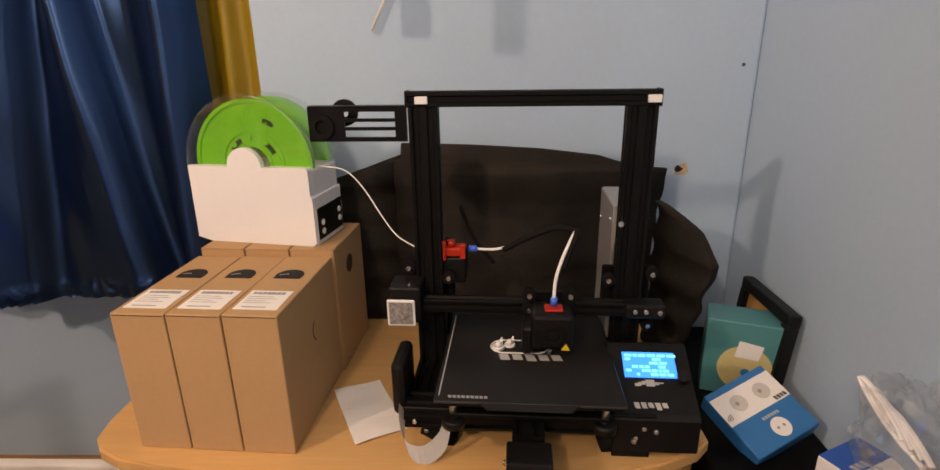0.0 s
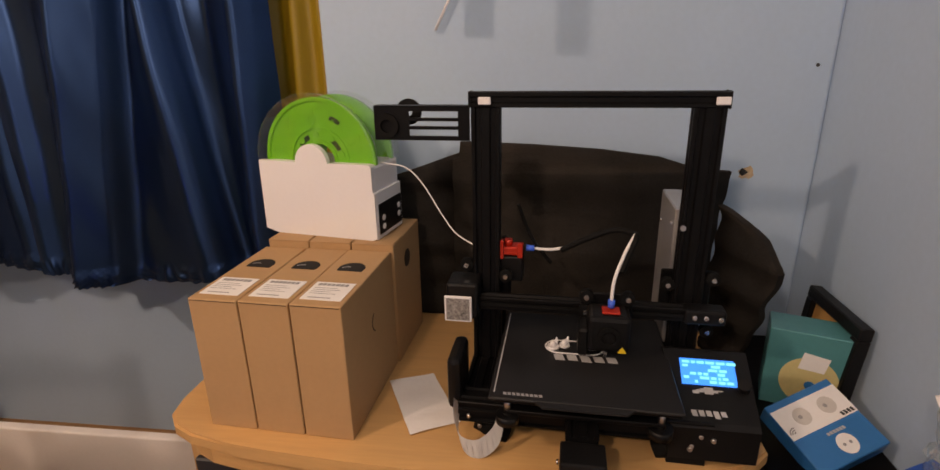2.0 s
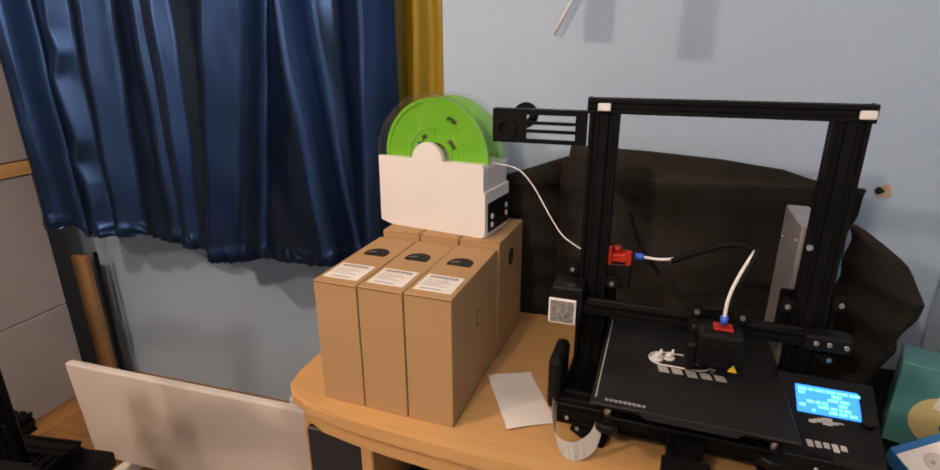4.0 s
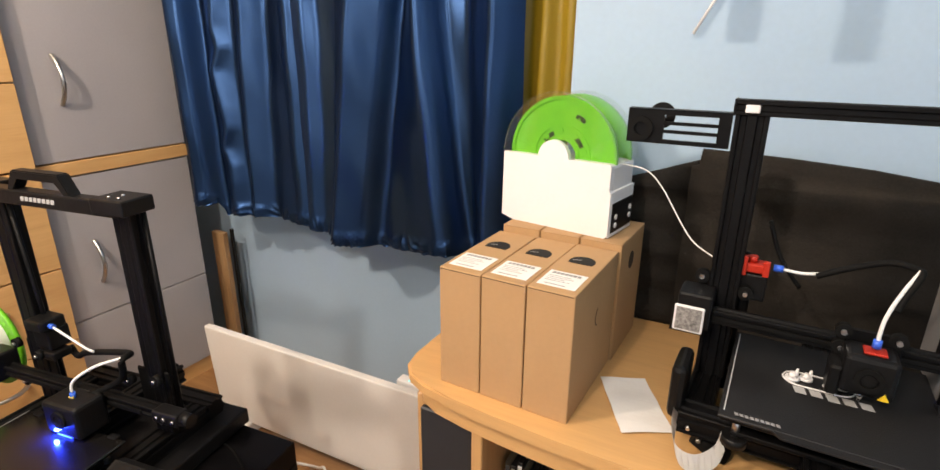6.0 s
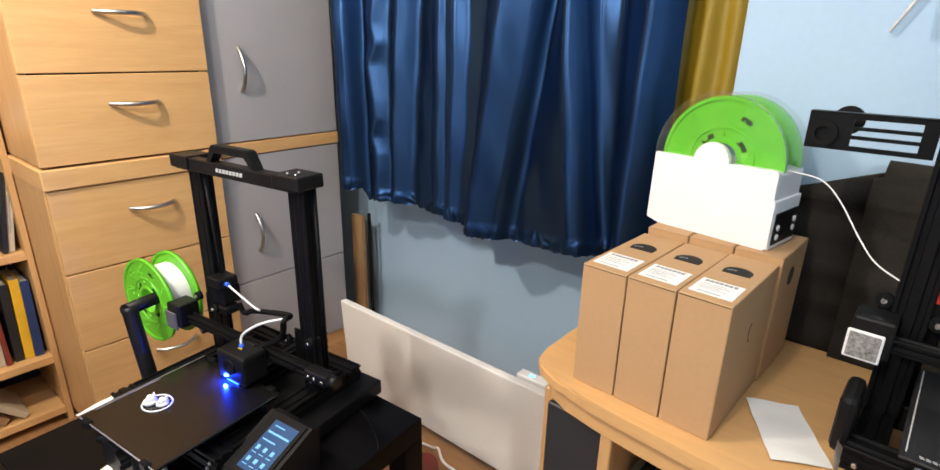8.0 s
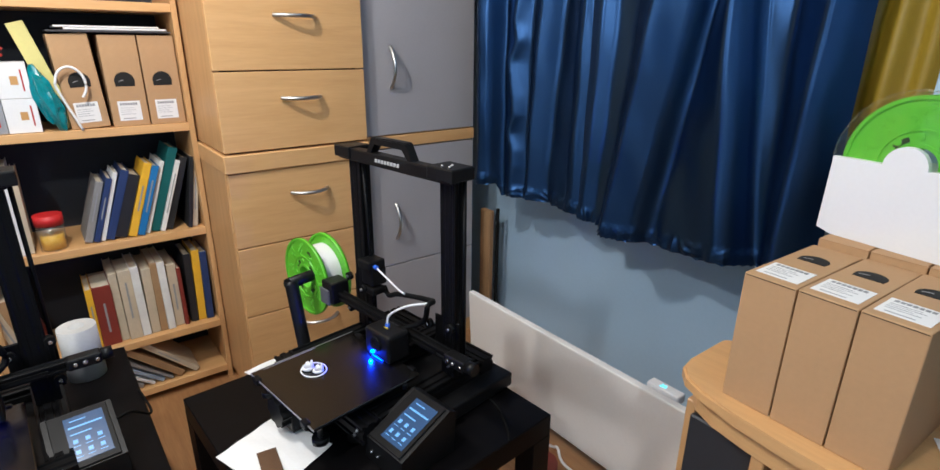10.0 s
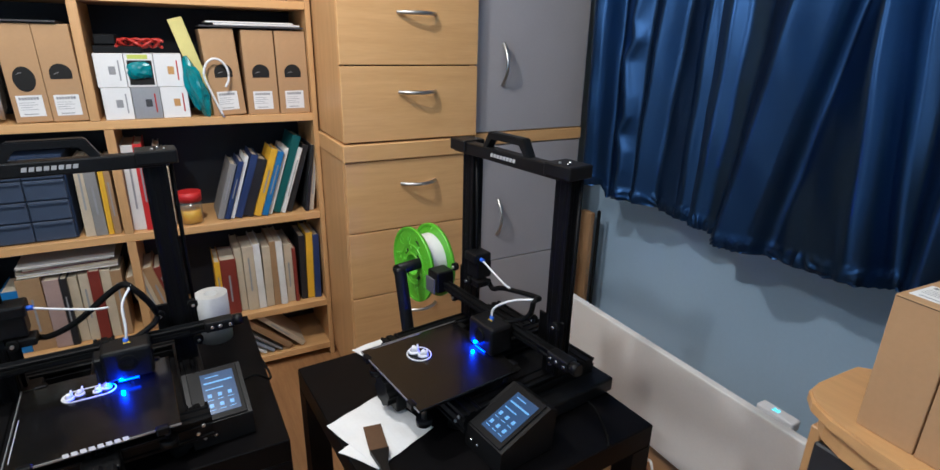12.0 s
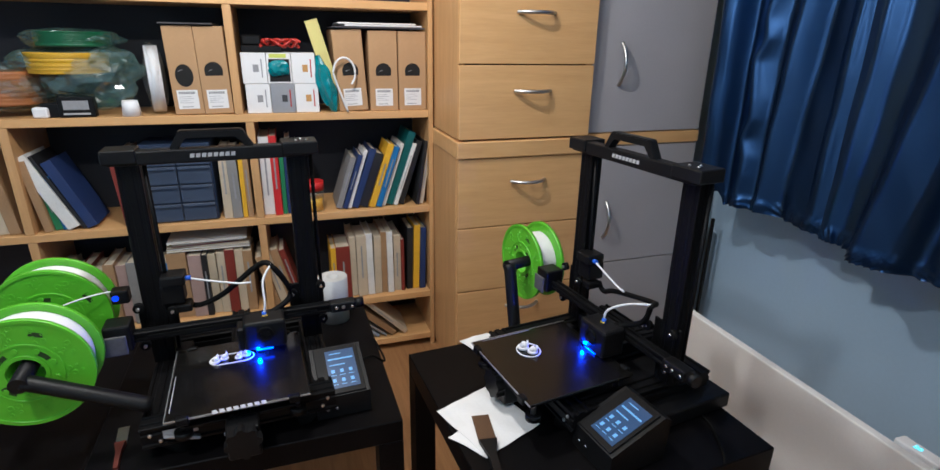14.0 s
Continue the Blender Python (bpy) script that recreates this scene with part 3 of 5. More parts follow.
def dryer():
    d = thing("filament_dryer", "white filament dryer with clear dome and a green spool inside", "dryer", pose(-0.4665, 0.9065, 0.8735, 0, 0, -10.5))
    W, D, H = 0.215, 0.102, 0.127
    prof = [(0.024, 0.0), (W - 0.006, 0.0), (W, 0.006), (W, H - 0.048), (W - 0.003, H - 0.044), (W - 0.003, H - 0.004), (W - 0.007, H), (W / 2 + 0.034, H)]
    for k in range(13):
        a = math.pi * k / 12
        prof.append((W / 2 - 0.004 + 0.030 * math.cos(a), H - 0.001 + 0.031 * math.sin(a)))
    prof += [(W / 2 - 0.042, H), (0.002, H), (0.0, 0.007)]
    part("front_shell", B().prism(prof, 0.0, 0.010, "y"), WHITEP, d)
    part("body", B().box(0.006, W - 0.003, 0.008, D, 0.0, H - 0.002, 0.006, 2), WHITEP, d)
    part("side_step", B().box(W - 0.004, W + 0.0006, 0.004, D - 0.001, 0.0, H - 0.046, 0.002, 2), WHITEP, d)
    pan = part("control_panel", B().box(W - 0.001, W + 0.0022, 0.010, 0.096, 0.008, 0.060, 0.001, 2), BLACKP, d, "black glossy control panel with white keys")
    for y, z in ((0.024, 0.020), (0.024, 0.035), (0.084, 0.026), (0.084, 0.041)):
        part("button", B().rod((W + 0.002, y, z), (W + 0.0036, y, z), 0.005, 14), WHITEP, pan)
    sp = thing("spool", "bright green spool of white filament inside the clear dome", "spool", d.matrix_basis @ pose(W / 2, 0.056, H + 0.000, 0, 25, 0))
    spool_parts(sp, 0.103, 0.064, 0.075)
    dome = B()
    n, R, UP = 40, 0.109, 0.110
    for ya, yb in ((0.006, 0.103),):
        ring0, ring1 = [], []
        for k in range(n + 1):
            a = math.pi * k / n
            ring0.append(dome.bm.verts.new((W / 2 + R * math.cos(a), ya, H - 0.002 + UP * math.sin(a))))
            ring1.append(dome.bm.verts.new((W / 2 + R * math.cos(a), yb, H - 0.002 + UP * math.sin(a))))
        for k in range(n):
            dome.bm.faces.new((ring0[k], ring0[k + 1], ring1[k + 1], ring1[k])).smooth = True
        dome.bm.faces.new(ring0)
        dome.bm.faces.new(ring1[::-1])
    dm = part("dome", dome, DOME, d, "clear plastic dome lid")
    part("dome_rim", B().tube([(W / 2 + R * math.cos(a), 0.006, H + UP * math.sin(a)) for a in [math.pi * k / 24 for k in range(25)]], 0.0014, 6), DOME, d)
    strand = [(-0.262, 0.925, 0.995), (-0.241, 0.900, 0.998), (-0.204, 0.885, 0.994), (-0.175, 0.870, 0.971), (-0.139, 0.840, 0.928), (-0.115, 0.820, 0.906), (-0.082, 0.802, 0.893)]
    back = d.matrix_basis.inverted()
    part("filament", B().tube([back @ Vector(p) for p in strand], 0.0011, 6), TUBE, d, "white filament strand")
    return d


dryer()


# ---- printers ----
def extrusion(b, x0, x1, y0, y1, z0, z1, axis, groove=0.0036):
    """An aluminium slot profile: an outline with grooves in its long faces, pushed out along its axis."""
    a0, a1, b0, b1 = {"z": (x0, x1, y0, y1), "x": (y0, y1, z0, z1), "y": (x0, x1, z0, z1)}[axis]
    w0, w1 = {"z": (z0, z1), "x": (x0, x1), "y": (y0, y1)}[axis]

    def side(p, q, inward):
        """Points from p to q with one groove for each 20 mm."""
        p, q, n = Vector(p), Vector(q), Vector(inward)
        length = (q - p).length
        count = max(1, round(length / 0.02))
        d = (q - p) / length
        out = [p + d * 0.0012]
        for k in range(count):
            c = length * (k + 0.5) / count
            out += [p + d * (c - 0.0046), p + d * (c - 0.003) + n * groove, p + d * (c + 0.003) + n * groove, p + d * (c + 0.0046)]
        return out + [q - d * 0.0012]

    pts = side((a0, b0), (a1, b0), (0, 1)) + side((a1, b0), (a1, b1), (-1, 0)) + side((a1, b1), (a0, b1), (0, -1)) + side((a0, b1), (a0, b0), (1, 0))
    return b.prism([(v.x, v.y) for v in pts], w0, w1, axis)


def screws(parent, spots, axis=(0, -1, 0), r=0.0036):
    for p in spots:
        p = Vector(p)
        b = B().rod(p, p + Vector(axis) * 0.003, r, 12, r * 0.75)
        part("screw", b, STEEL, parent, "bright steel screw head")


def wheels(parent, spots, r=0.0095):
    for p in spots:
        p = Vector(p)
        w = part("wheel", B().rod(p, p + Vector((0, 0.010, 0)), r, 20), RUBBER, parent, "black guide wheel")
        part("bolt", B().rod(p + Vector((0, -0.004, 0)), p + Vector((0, 0.0005, 0)), 0.0034, 8), STEEL, w, "steel bolt head")


def printed_ears(parent_m, label, single=False):
    """A small white print: ring outline with cupped ears."""
    t = thing("printed_part", label, "print", parent_m)
    far = 0.0 if single else 0.042
    rim = [(far + 0.0195 * math.cos(a), 0.0175 * math.sin(a)) for a in [-1.571 + 0.262 * k for k in range(13)]] + [(0.0195 * math.cos(a), 0.0175 * math.sin(a)) for a in [1.571 + 0.262 * k for k in range(13)]]
    part("brim", B().tube([(x, y, 0.0006) for x, y in rim + rim[:1]], 0.0011, 6), PAPER, t)
    for x, y, s in ((-0.009, -0.004, 1.0), (0.007, 0.003, 0.9), (0.033, -0.002, 0.8), (0.047, 0.004, 1.0))[:2 if single else 4]:
        b = B().rod((x, y, 0.0005), (x, y, 0.004 * s), 0.0092 * s, 18, 0.0084 * s).rod((x, y, 0.004 * s), (x, y, 0.011 * s), 0.0060 * s, 16, 0.0028 * s)
        b.rod((x + 0.003, y + 0.003, 0.0005), (x + 0.005, y + 0.004, 0.015 * s), 0.0048 * s, 10, 0.0012)
        part("ear", b, WHITEP, t)
    return t


def printer(m, kind, label, bed_y=-0.065, head_x=0.0, rail=0.166, lift=0.0, top=0.464, loop=(0.068, 0.110), marked=True, bed_x=0.0):
    """Portal 3D printer. Origin on its support under the gantry, x to its right, -y its front. kind: 'lcd' or 'touch'."""
    touch = kind == "touch"
    pr = thing("printer", label, "3d printer", m, "3d printers")
    L = lift
    front = -0.215 if touch else -0.134
    deep = 0.014 if touch else 0.010
    # frame
    part("front_beam", extrusion(B(), -0.165, 0.165, front, front + 0.04, (0.018 if touch else 0.034) + L * 0.6, (0.060 if touch else 0.066) + L * 0.6, "x"), BLACKM, pr)
    part("rear_beam", extrusion(B(), -0.165, 0.165, 0.090, 0.130, 0.020 + L * 0.6, 0.060 + L * 0.6, "x"), BLACKM, pr)
    for s in (-1, 1):
        part("side_beam", extrusion(B(), s * 0.145 - 0.02, s * 0.145 + 0.02, front + 0.041, 0.089, 0.020 + L * 0.6, 0.060 + L * 0.6, "y"), BLACKM, pr)
        ux = (0.147 if s < 0 else 0.150) if touch else 0.143
        uy = 0.022 if touch else 0.0
        part("upright", extrusion(B(), s * ux - 0.02, s * ux + 0.02, uy - deep, uy + deep, 0.060 + L * 0.6, top - 0.020, "z", 0.0010 if touch else 0.0036), BLACKM, pr)
        for y in (front + 0.022, 0.11):
            part("foot", B().rod((s * 0.100, y, 0.0), (s * 0.142, y, 0.022 + L * 0.6), 0.014, 18, 0.012), RUBBER, pr)
    part("y_rail", extrusion(B(), -0.02, 0.02, front - 0.022 if touch else -0.185, 0.175, 0.030 + L * 0.6, 0.070 + L * 0.6, "y"), BLACKM, pr)
    ye = front - 0.022 if touch else -0.190
    y_end = part("belt_tensioner", B().box(-0.027, 0.027, ye - 0.042, ye, 0.006 + L * 0.5, 0.066 + L * 0.6, 0.003, 2), BLACKP, pr, "black belt tensioner block")
    if touch:
        ribs = [(q * math.cos(a), 0.046 + L * 0.6 + q * math.sin(a)) for a, q in [(math.pi * k / 16, 0.031 if k % 4 < 2 else 0.026) for k in range(32)]]
        part("knob", B().prism(ribs, ye - 0.060, ye - 0.041, "y"), BLACKP, y_end, "ribbed black tensioner knob")
        part("base_body", B().box(-0.168, bed_x + 0.176, front + 0.045, 0.150, 0.004, 0.036, 0.004, 2), BLACKP, pr)
        part("base_print", B().box(-0.13, -0.075, front - 0.0006, front - 0.0002, 0.036 + L * 0.6, 0.050 + L * 0.6), GREYMET, pr, "pale label plate on the front beam")
    screws(pr, [(-0.150, front, 0.045 + L * 0.6), (-0.135, front, 0.031 + L * 0.6), (0.140, front, 0.032 + L * 0.6), (0.150, front, 0.047 + L * 0.6)])
    screws(y_end, [(-0.028, ye - 0.024, 0.026 + L * 0.5), (-0.028, ye - 0.016, 0.046 + L * 0.5)], (-1, 0, 0))
    # top beam
    if touch:
        tb = part("top_beam", B().box(-0.175, 0.175, -0.013, 0.013, top - 0.026, top, 0.003, 2), BLACKP, pr)
        part("end_cap", B().box(-0.182, -0.126, -0.018, 0.038, top - 0.022, top + 0.003, 0.002), BLACKP, tb)
        ec = part("end_cap", B().box(0.122, 0.190, -0.018, 0.040, top - 0.021, top + 0.004, 0.003, 2), BLACKP, tb)
        screws(ec, [(0.150, -0.004, top + 0.004), (0.170, -0.004, top + 0.004), (0.160, 0.012, top + 0.004)], (0, 0, 1), 0.003)
        part("z_belt_rod", B().rod((0.178, 0.026, 0.09), (0.178, 0.026, top - 0.022), 0.004, 10), BLACKM, pr)
        grip = [(-0.074, -0.002), (-0.054, 0.033), (0.054, 0.033), (0.074, -0.002), (0.058, -0.002), (0.044, 0.021), (-0.044, 0.021), (-0.058, -0.002)]
        gb = B().prism([(x, z + top) for x, z in grip], -0.010, 0.010, "y")
        bmesh.ops.bevel(gb.bm, geom=gb.bm.edges[:], offset=0.002, segments=2, affect="EDGES")
        part("handle", gb, BLACKP, tb, "black carrying handle")
        part("lettering", letters(B(), -0.040, top - 0.016, 0.080, 0.0085, 8, -0.0130, 0.0007), LETTER, tb, "pale row of letter-like blocks")
    else:
        tb = part("top_beam", extrusion(B(), -0.164, 0.164, -0.012, 0.010, top - 0.020, top, "x"), BLACKM, pr)
        part("end_cap", B().box(-0.166, -0.163, -0.013, 0.012, top - 0.021, top + 0.001, 0.001), BLACKP, tb)
        part("end_cap", B().box(0.163, 0.166, -0.013, 0.012, top - 0.021, top + 0.001, 0.001), BLACKP, tb)
        for x in (-0.1435, 0.1555):
            part("clip", B().box(x - 0.0085, x + 0.0085, -0.017, -0.012, top - 0.016, top - 0.006, 0.001), WHITEP, tb, "small white plastic clip")
    # z drive, left
    part("lead_screw", B().rod((-0.120, 0.026, 0.07 + L), (-0.120, 0.026 if not touch else 0.012, top - 0.022 if touch else 0.25), 0.004, 12), BLACKM, pr)
    part("z_motor", B().box(-0.137, -0.095, 0.010, 0.052, 0.030 + L, 0.068 + L, 0.002), BLACKP, pr)
    # x axis
    zr = rail + L
    xl, xr = (-0.205, 0.222) if touch else (-0.165, 0.178)
    part("x_rail", extrusion(B(), xl, xr, -0.034, -0.014, zr - 0.010, zr + 0.010, "x"), BLACKM, pr)
    part("belt", B().box(-0.16, 0.16, -0.0365, -0.0345, zr - 0.003, zr + 0.003), RUBBER, pr)
    mx = -0.034 if touch else 0.0
    xm = part("x_motor", B().box(mx - 0.196, mx - 0.150, -0.050, -0.002, zr - 0.018, zr + 0.036, 0.004, 2), BLACKP, pr)
    part("motor_plate", B().box(mx - 0.198, mx - 0.158, -0.0545, -0.0505, zr - 0.022, zr + 0.018, 0.003, 2), WHITEP if not touch else PLATE, xm, "pale square plate")
    part("plate_print", B().box(mx - 0.195, mx - 0.161, -0.0552, -0.0546, zr - 0.019, zr + 0.015, 0.001), SPECK if not touch else PLATE, xm, "grey printed square")
    if touch and marked:
        part("filament_sensor", B().box(-0.212, -0.182, -0.016, 0.012, zr + 0.066, zr + 0.094, 0.004, 2), BLACKP, pr)
        part("sensor_light", B().rod((-0.204, -0.0165, zr + 0.080), (-0.204, -0.014, zr + 0.080), 0.006, 14), LEDDIM, pr, "small blue lit sensor")
    lc = part("left_carriage", B().box(-0.178, -0.108, 0.011, 0.016, zr - 0.03, zr + 0.05, 0.002), BLACKM, pr)
    wheels(lc, [(-0.172, -0.012, zr + 0.050), (-0.114, -0.014, zr + 0.036), (-0.172, -0.012, zr - 0.032)])
    rc = part("right_carriage", B().box(0.108, 0.178, 0.011, 0.016, zr - 0.03, zr + 0.05, 0.002), BLACKM, pr)
    wheels(rc, [(0.174, -0.012, zr + 0.046), (0.114, -0.014, zr + 0.036), (0.174, -0.012, zr - 0.034)])
    tx = 0.052 if touch else 0.0
    xb = B().box(0.135 + tx, 0.190 + tx, -0.040, -0.012, zr - 0.011, zr + 0.011, 0.004, 2)
    if touch:
        xb.rod((0.190 + tx, -0.026, zr), (0.208 + tx, -0.026, zr), 0.012, 12)
    xt = part("x_tensioner", xb, BLACKP, pr, "tensioner bracket at the rail end")
    screws(xt, [(0.148 + tx, -0.040, zr + 0.001), (0.163 + tx, -0.040, zr + 0.001), (0.182 + tx, -0.040, zr)], (0, -1, 0), 0.0042)
    # extruder
    ez = 0.022 if touch else 0.0
    ex = part("extruder", B().box(-0.132, -0.090, 0.000, 0.040, zr + 0.022 + ez, zr + 0.062 + ez, 0.003, 2), BLACKP, pr)
    if touch:
        part("extruder_arm", B().box(-0.128, -0.084, -0.012, 0.034, zr + 0.064 + ez, zr + 0.086 + ez, 0.004, 2), BLACKP, ex)
        part("extruder_block", B().box(-0.118, -0.080, -0.006, 0.030, zr + 0.026, zr + 0.042, 0.003, 2), BLACKP, ex)
        start = Vector((-0.080, 0.004, zr + 0.074 + ez))
    else:
        part("extruder_arm", B().box(-0.122, -0.090, -0.002, 0.024, zr + 0.064, zr + 0.077, 0.002).rod((-0.112, 0.010, zr + 0.076), (-0.112, 0.010, zr + 0.086), 0.006, 14).box(-0.124, -0.118, -0.006, 0.004, zr + 0.060, zr + 0.088, 0.001).box(-0.098, -0.090, -0.006, 0.002, zr + 0.062, zr + 0.084, 0.001), RED, ex, "red anodised extruder arm")
        start = Vector((-0.080, 0.008, zr + 0.074))
    part("collet", B().rod(start - Vector((0.006, 0, 0)), start + Vector((0.006, 0, 0)), 0.0048, 10), BLUEC, ex, "blue tube collet")
    # print head
    hx = head_x
    zh = zr - 0.012 if touch else zr
    wl, wr = (0.038, 0.042) if touch else (0.026, 0.030)
    hd = part("print_head", B().box(hx - wl, hx + wr, -0.094 if touch else -0.088, -0.040, zh - (0.026 if touch else 0.036), zh + (0.034 if touch else 0.016), 0.006, 2), BLACKP, pr, "black hot-end shroud")
    part("back_plate", B().box(hx - 0.034, hx + 0.036, -0.040, -0.036, zh - 0.030, zh + 0.030, 0.003), BLACKM, hd)
    fz, fy = (zh + 0.008, -0.095) if touch else (zh - 0.012, -0.089)
    part("fan_ring", B().ring((hx + 0.002, fy, fz), (0, 1, 0), 0.0095, 0.0155, 0.006, 28), RUBBER, hd)
    part("fan_hub", B().rod((hx + 0.002, fy - 0.0015, fz), (hx + 0.002, fy + 0.002, fz), 0.008, 16), BLACKP, hd)
    part("side_fan", B().box(hx - wl - 0.012, hx - wl + 0.002, -0.085, -0.045, zh - (0.027 if touch else 0.045), zh + (0.022 if touch else -0.005), 0.003), BLACKP, hd)
    part("nozzle", B().rod((hx, -0.07, zh - 0.036 if touch else zh - 0.052), (hx, -0.07, zh - 0.020 if touch else zh - 0.036), 0.0012, 10, 0.006), STEEL, hd)
    if touch:
        part("led", B().rod((hx - 0.018, -0.090, zh - 0.027), (hx + 0.014, -0.090, zh - 0.027), 0.0020, 8), LEDBLUE, hd, "small blue light")
    part("warning_sign", B().prism([(-0.0058, 0), (0.0058, 0), (0, 0.0095)], -0.0895, -0.0875, "y").move(Matrix.Translation((hx + 0.020, 0, zh - 0.034)) if not touch else Matrix.Translation((hx + 0.005, -0.056, zh - 0.0510)) @ pose(0, 0, 0, -80, 0, 0)), YELLOW_L, hd, "yellow triangular warning sign")
    wheels(hd, [(hx - 0.028, -0.048, zh + 0.026), (hx + 0.028, -0.048, zh + 0.026), (hx - 0.028, -0.048, zh + 0.004)])
    port = Vector((hx + 0.004, -0.066, zh + (0.033 if touch else 0.022)))
    part("heat_sink", B().box(hx - 0.008, hx + 0.016, -0.078, -0.058, zh + 0.0162, zh + 0.0195, 0.001), RED if not touch else BLACKM, hd)
    part("collet", B().rod(port, port + Vector((0, 0, 0.010)), 0.0048, 10), BLUEC, hd, "blue tube collet")
    if touch:
        peak = Vector((hx + loop[0], -0.030, zr + loop[1]))
        part("bowden_tube", B().tube([start, start + Vector((0.035, -0.002, -0.010)), start + Vector((0.09, -0.008, -0.022)), start + Vector((0.115, -0.012, -0.022))], 0.0022, 8), TUBE, pr, "white tube")
        part("bowden_tube", B().tube([port, port + Vector((0.004, 0.002, 0.030)), port.lerp(peak, 0.55) + Vector((-0.008, 0, 0.016)), peak], 0.0024, 8), TUBE, pr, "white tube")
        part("cable_loom", B().tube([(hx + 0.01, -0.05, zr + 0.015), (hx + 0.06, -0.02, zr + 0.04), peak + Vector((0, 0, -0.004)), (hx + loop[0] - 0.028, 0.004, zr + loop[1] - 0.015), (-0.02, 0.02, zr + 0.045), (-0.07, 0.03, zr + 0.022), (-0.10, 0.04, zr + 0.03)], 0.0058, 8), RUBBER, pr, "black sleeved cable loop")
    else:
        peak = Vector((hx + 0.030, -0.020, zr + 0.112))
        part("bowden_tube", B().tube([start, start + Vector((0.03, 0, -0.001)), start + Vector((0.055, -0.004, 0.006))], 0.0022, 8), TUBE, pr, "white tube")
        part("bowden_tube", B().tube([port, port + Vector((0.002, 0.006, 0.035)), port + Vector((0.014, 0.02, 0.068)), port + Vector((0.028, 0.035, 0.092))], 0.0024, 8), TUBE, pr, "white tube")
        part("cable_loom", B().tube([start + Vector((0.045, -0.004, 0.0)), start + Vector((0.075, -0.008, 0.018)), start + Vector((0.115, -0.012, 0.036)), peak, port + Vector((0.029, 0.03, 0.088)), port + Vector((0.018, 0.02, 0.062)), port + Vector((0.012, 0.014, 0.045))], 0.0042, 8), RUBBER, pr, "dark sleeved cable loop")
        part("cable", B().tube([start + Vector((0.03, 0.02, -0.03)), start + Vector((0.0, 0.02, 0.01)), start + Vector((-0.02, 0.02, 0.06))], 0.003, 8), RUBBER, pr)
    # bed
    zb = 0.104 if touch else 0.110 + L
    bc = bed_y
    bed = part("bed", B().box(-0.117, 0.117, bc - 0.1175, bc + 0.1175, zb - 0.004, zb, 0.0015), GLASSBED if touch else BEDM, pr, "dark build plate", Matrix.Translation((bed_x, 0, 0)))
    if not touch:
        part("plate_tab", B().prism([(-0.06, bc - 0.117), (-0.05, bc - 0.128), (0.05, bc - 0.128), (0.06, bc - 0.117)], zb - 0.003, zb - 0.0005), BEDM, bed)
        part("plate_line", B().box(-0.112, -0.1105, bc - 0.105, bc + 0.110, zb, zb + 0.0003), LETTER, bed, "thin pale line")
        part("lettering", letters(B(), -0.050, 0.0, 0.090, 0.024, 5, 0.0, 0.0003, random.Random(4)), LETTER, bed, "pale word-like blocks", pose(0.010, bc - 0.004, zb + 0.0001, -90, 0, 0) @ Matrix.Diagonal((1, 1, -1, 1)))
        part("small_print", letters(B(), -0.100, 0.0, 0.050, 0.006, 9, 0.0, 0.0003), PRINT, bed, "small grey print", pose(0, bc - 0.104, zb + 0.0001, -90, 0, 0) @ Matrix.Diagonal((1, 1, -1, 1)))
    else:
        part("plate_edge", B().box(-0.1178, 0.1178, bc - 0.1184, bc - 0.1174, zb - 0.0038, zb - 0.0004).box(-0.1186, -0.1174, bc - 0.1175, bc + 0.1175, zb - 0.0038, zb - 0.0004), GREYMET, bed, "bright glass edge")
        if marked:
            part("lettering", letters(B(), -0.045, 0.0, 0.090, 0.012, 8, 0.0, 0.0003), LETTER, bed, "pale word-like blocks", pose(0, bc - 0.112, zb + 0.0001, -90, 0, 0) @ Matrix.Diagonal((1, 1, -1, 1)))
        part("plate_line", B().box(-0.112, -0.1108, bc - 0.095, bc + 0.02, zb, zb + 0.0003), LETTER, bed, "thin pale line")
    part("heater_plate", B().box(-0.113, 0.113, bc - 0.113, bc + 0.113, zb - 0.010, zb - 0.005, 0.001), BLACKM, pr, "", Matrix.Translation((bed_x, 0, 0)))
    part("y_carriage", B().box(-0.09, 0.09, bc - 0.06, bc + 0.06, zb - 0.036, zb - 0.030, 0.001).box(-0.10, 0.10, bc - 0.10, bc - 0.07, zb - 0.036, zb - 0.030, 0.001).box(-0.10, 0.10, bc + 0.07, bc + 0.10, zb - 0.036, zb - 0.030, 0.001), BLACKM, pr)
    for sx in (-1, 1):
        for sy in (-1, 1):
            x, y = bed_x + sx * 0.095, bc + sy * 0.095
            part("levelling_knob", B().rod((x, y, zb - 0.050), (x, y, zb - 0.038), 0.015, 14), BLACKP, pr)
            part("spring", B().rod((x, y, zb - 0.038), (x, y, zb - 0.010), 0.005, 10), STEEL, pr)
        for yy in (bc - 0.117, bc + 0.117) if touch else ():
            part("bed_clip", B().box(bed_x + sx * 0.09 - 0.010, bed_x + sx * 0.09 + 0.010, yy - 0.006, yy + 0.006, zb - 0.012, zb + 0.003, 0.002), BLACKM, pr)
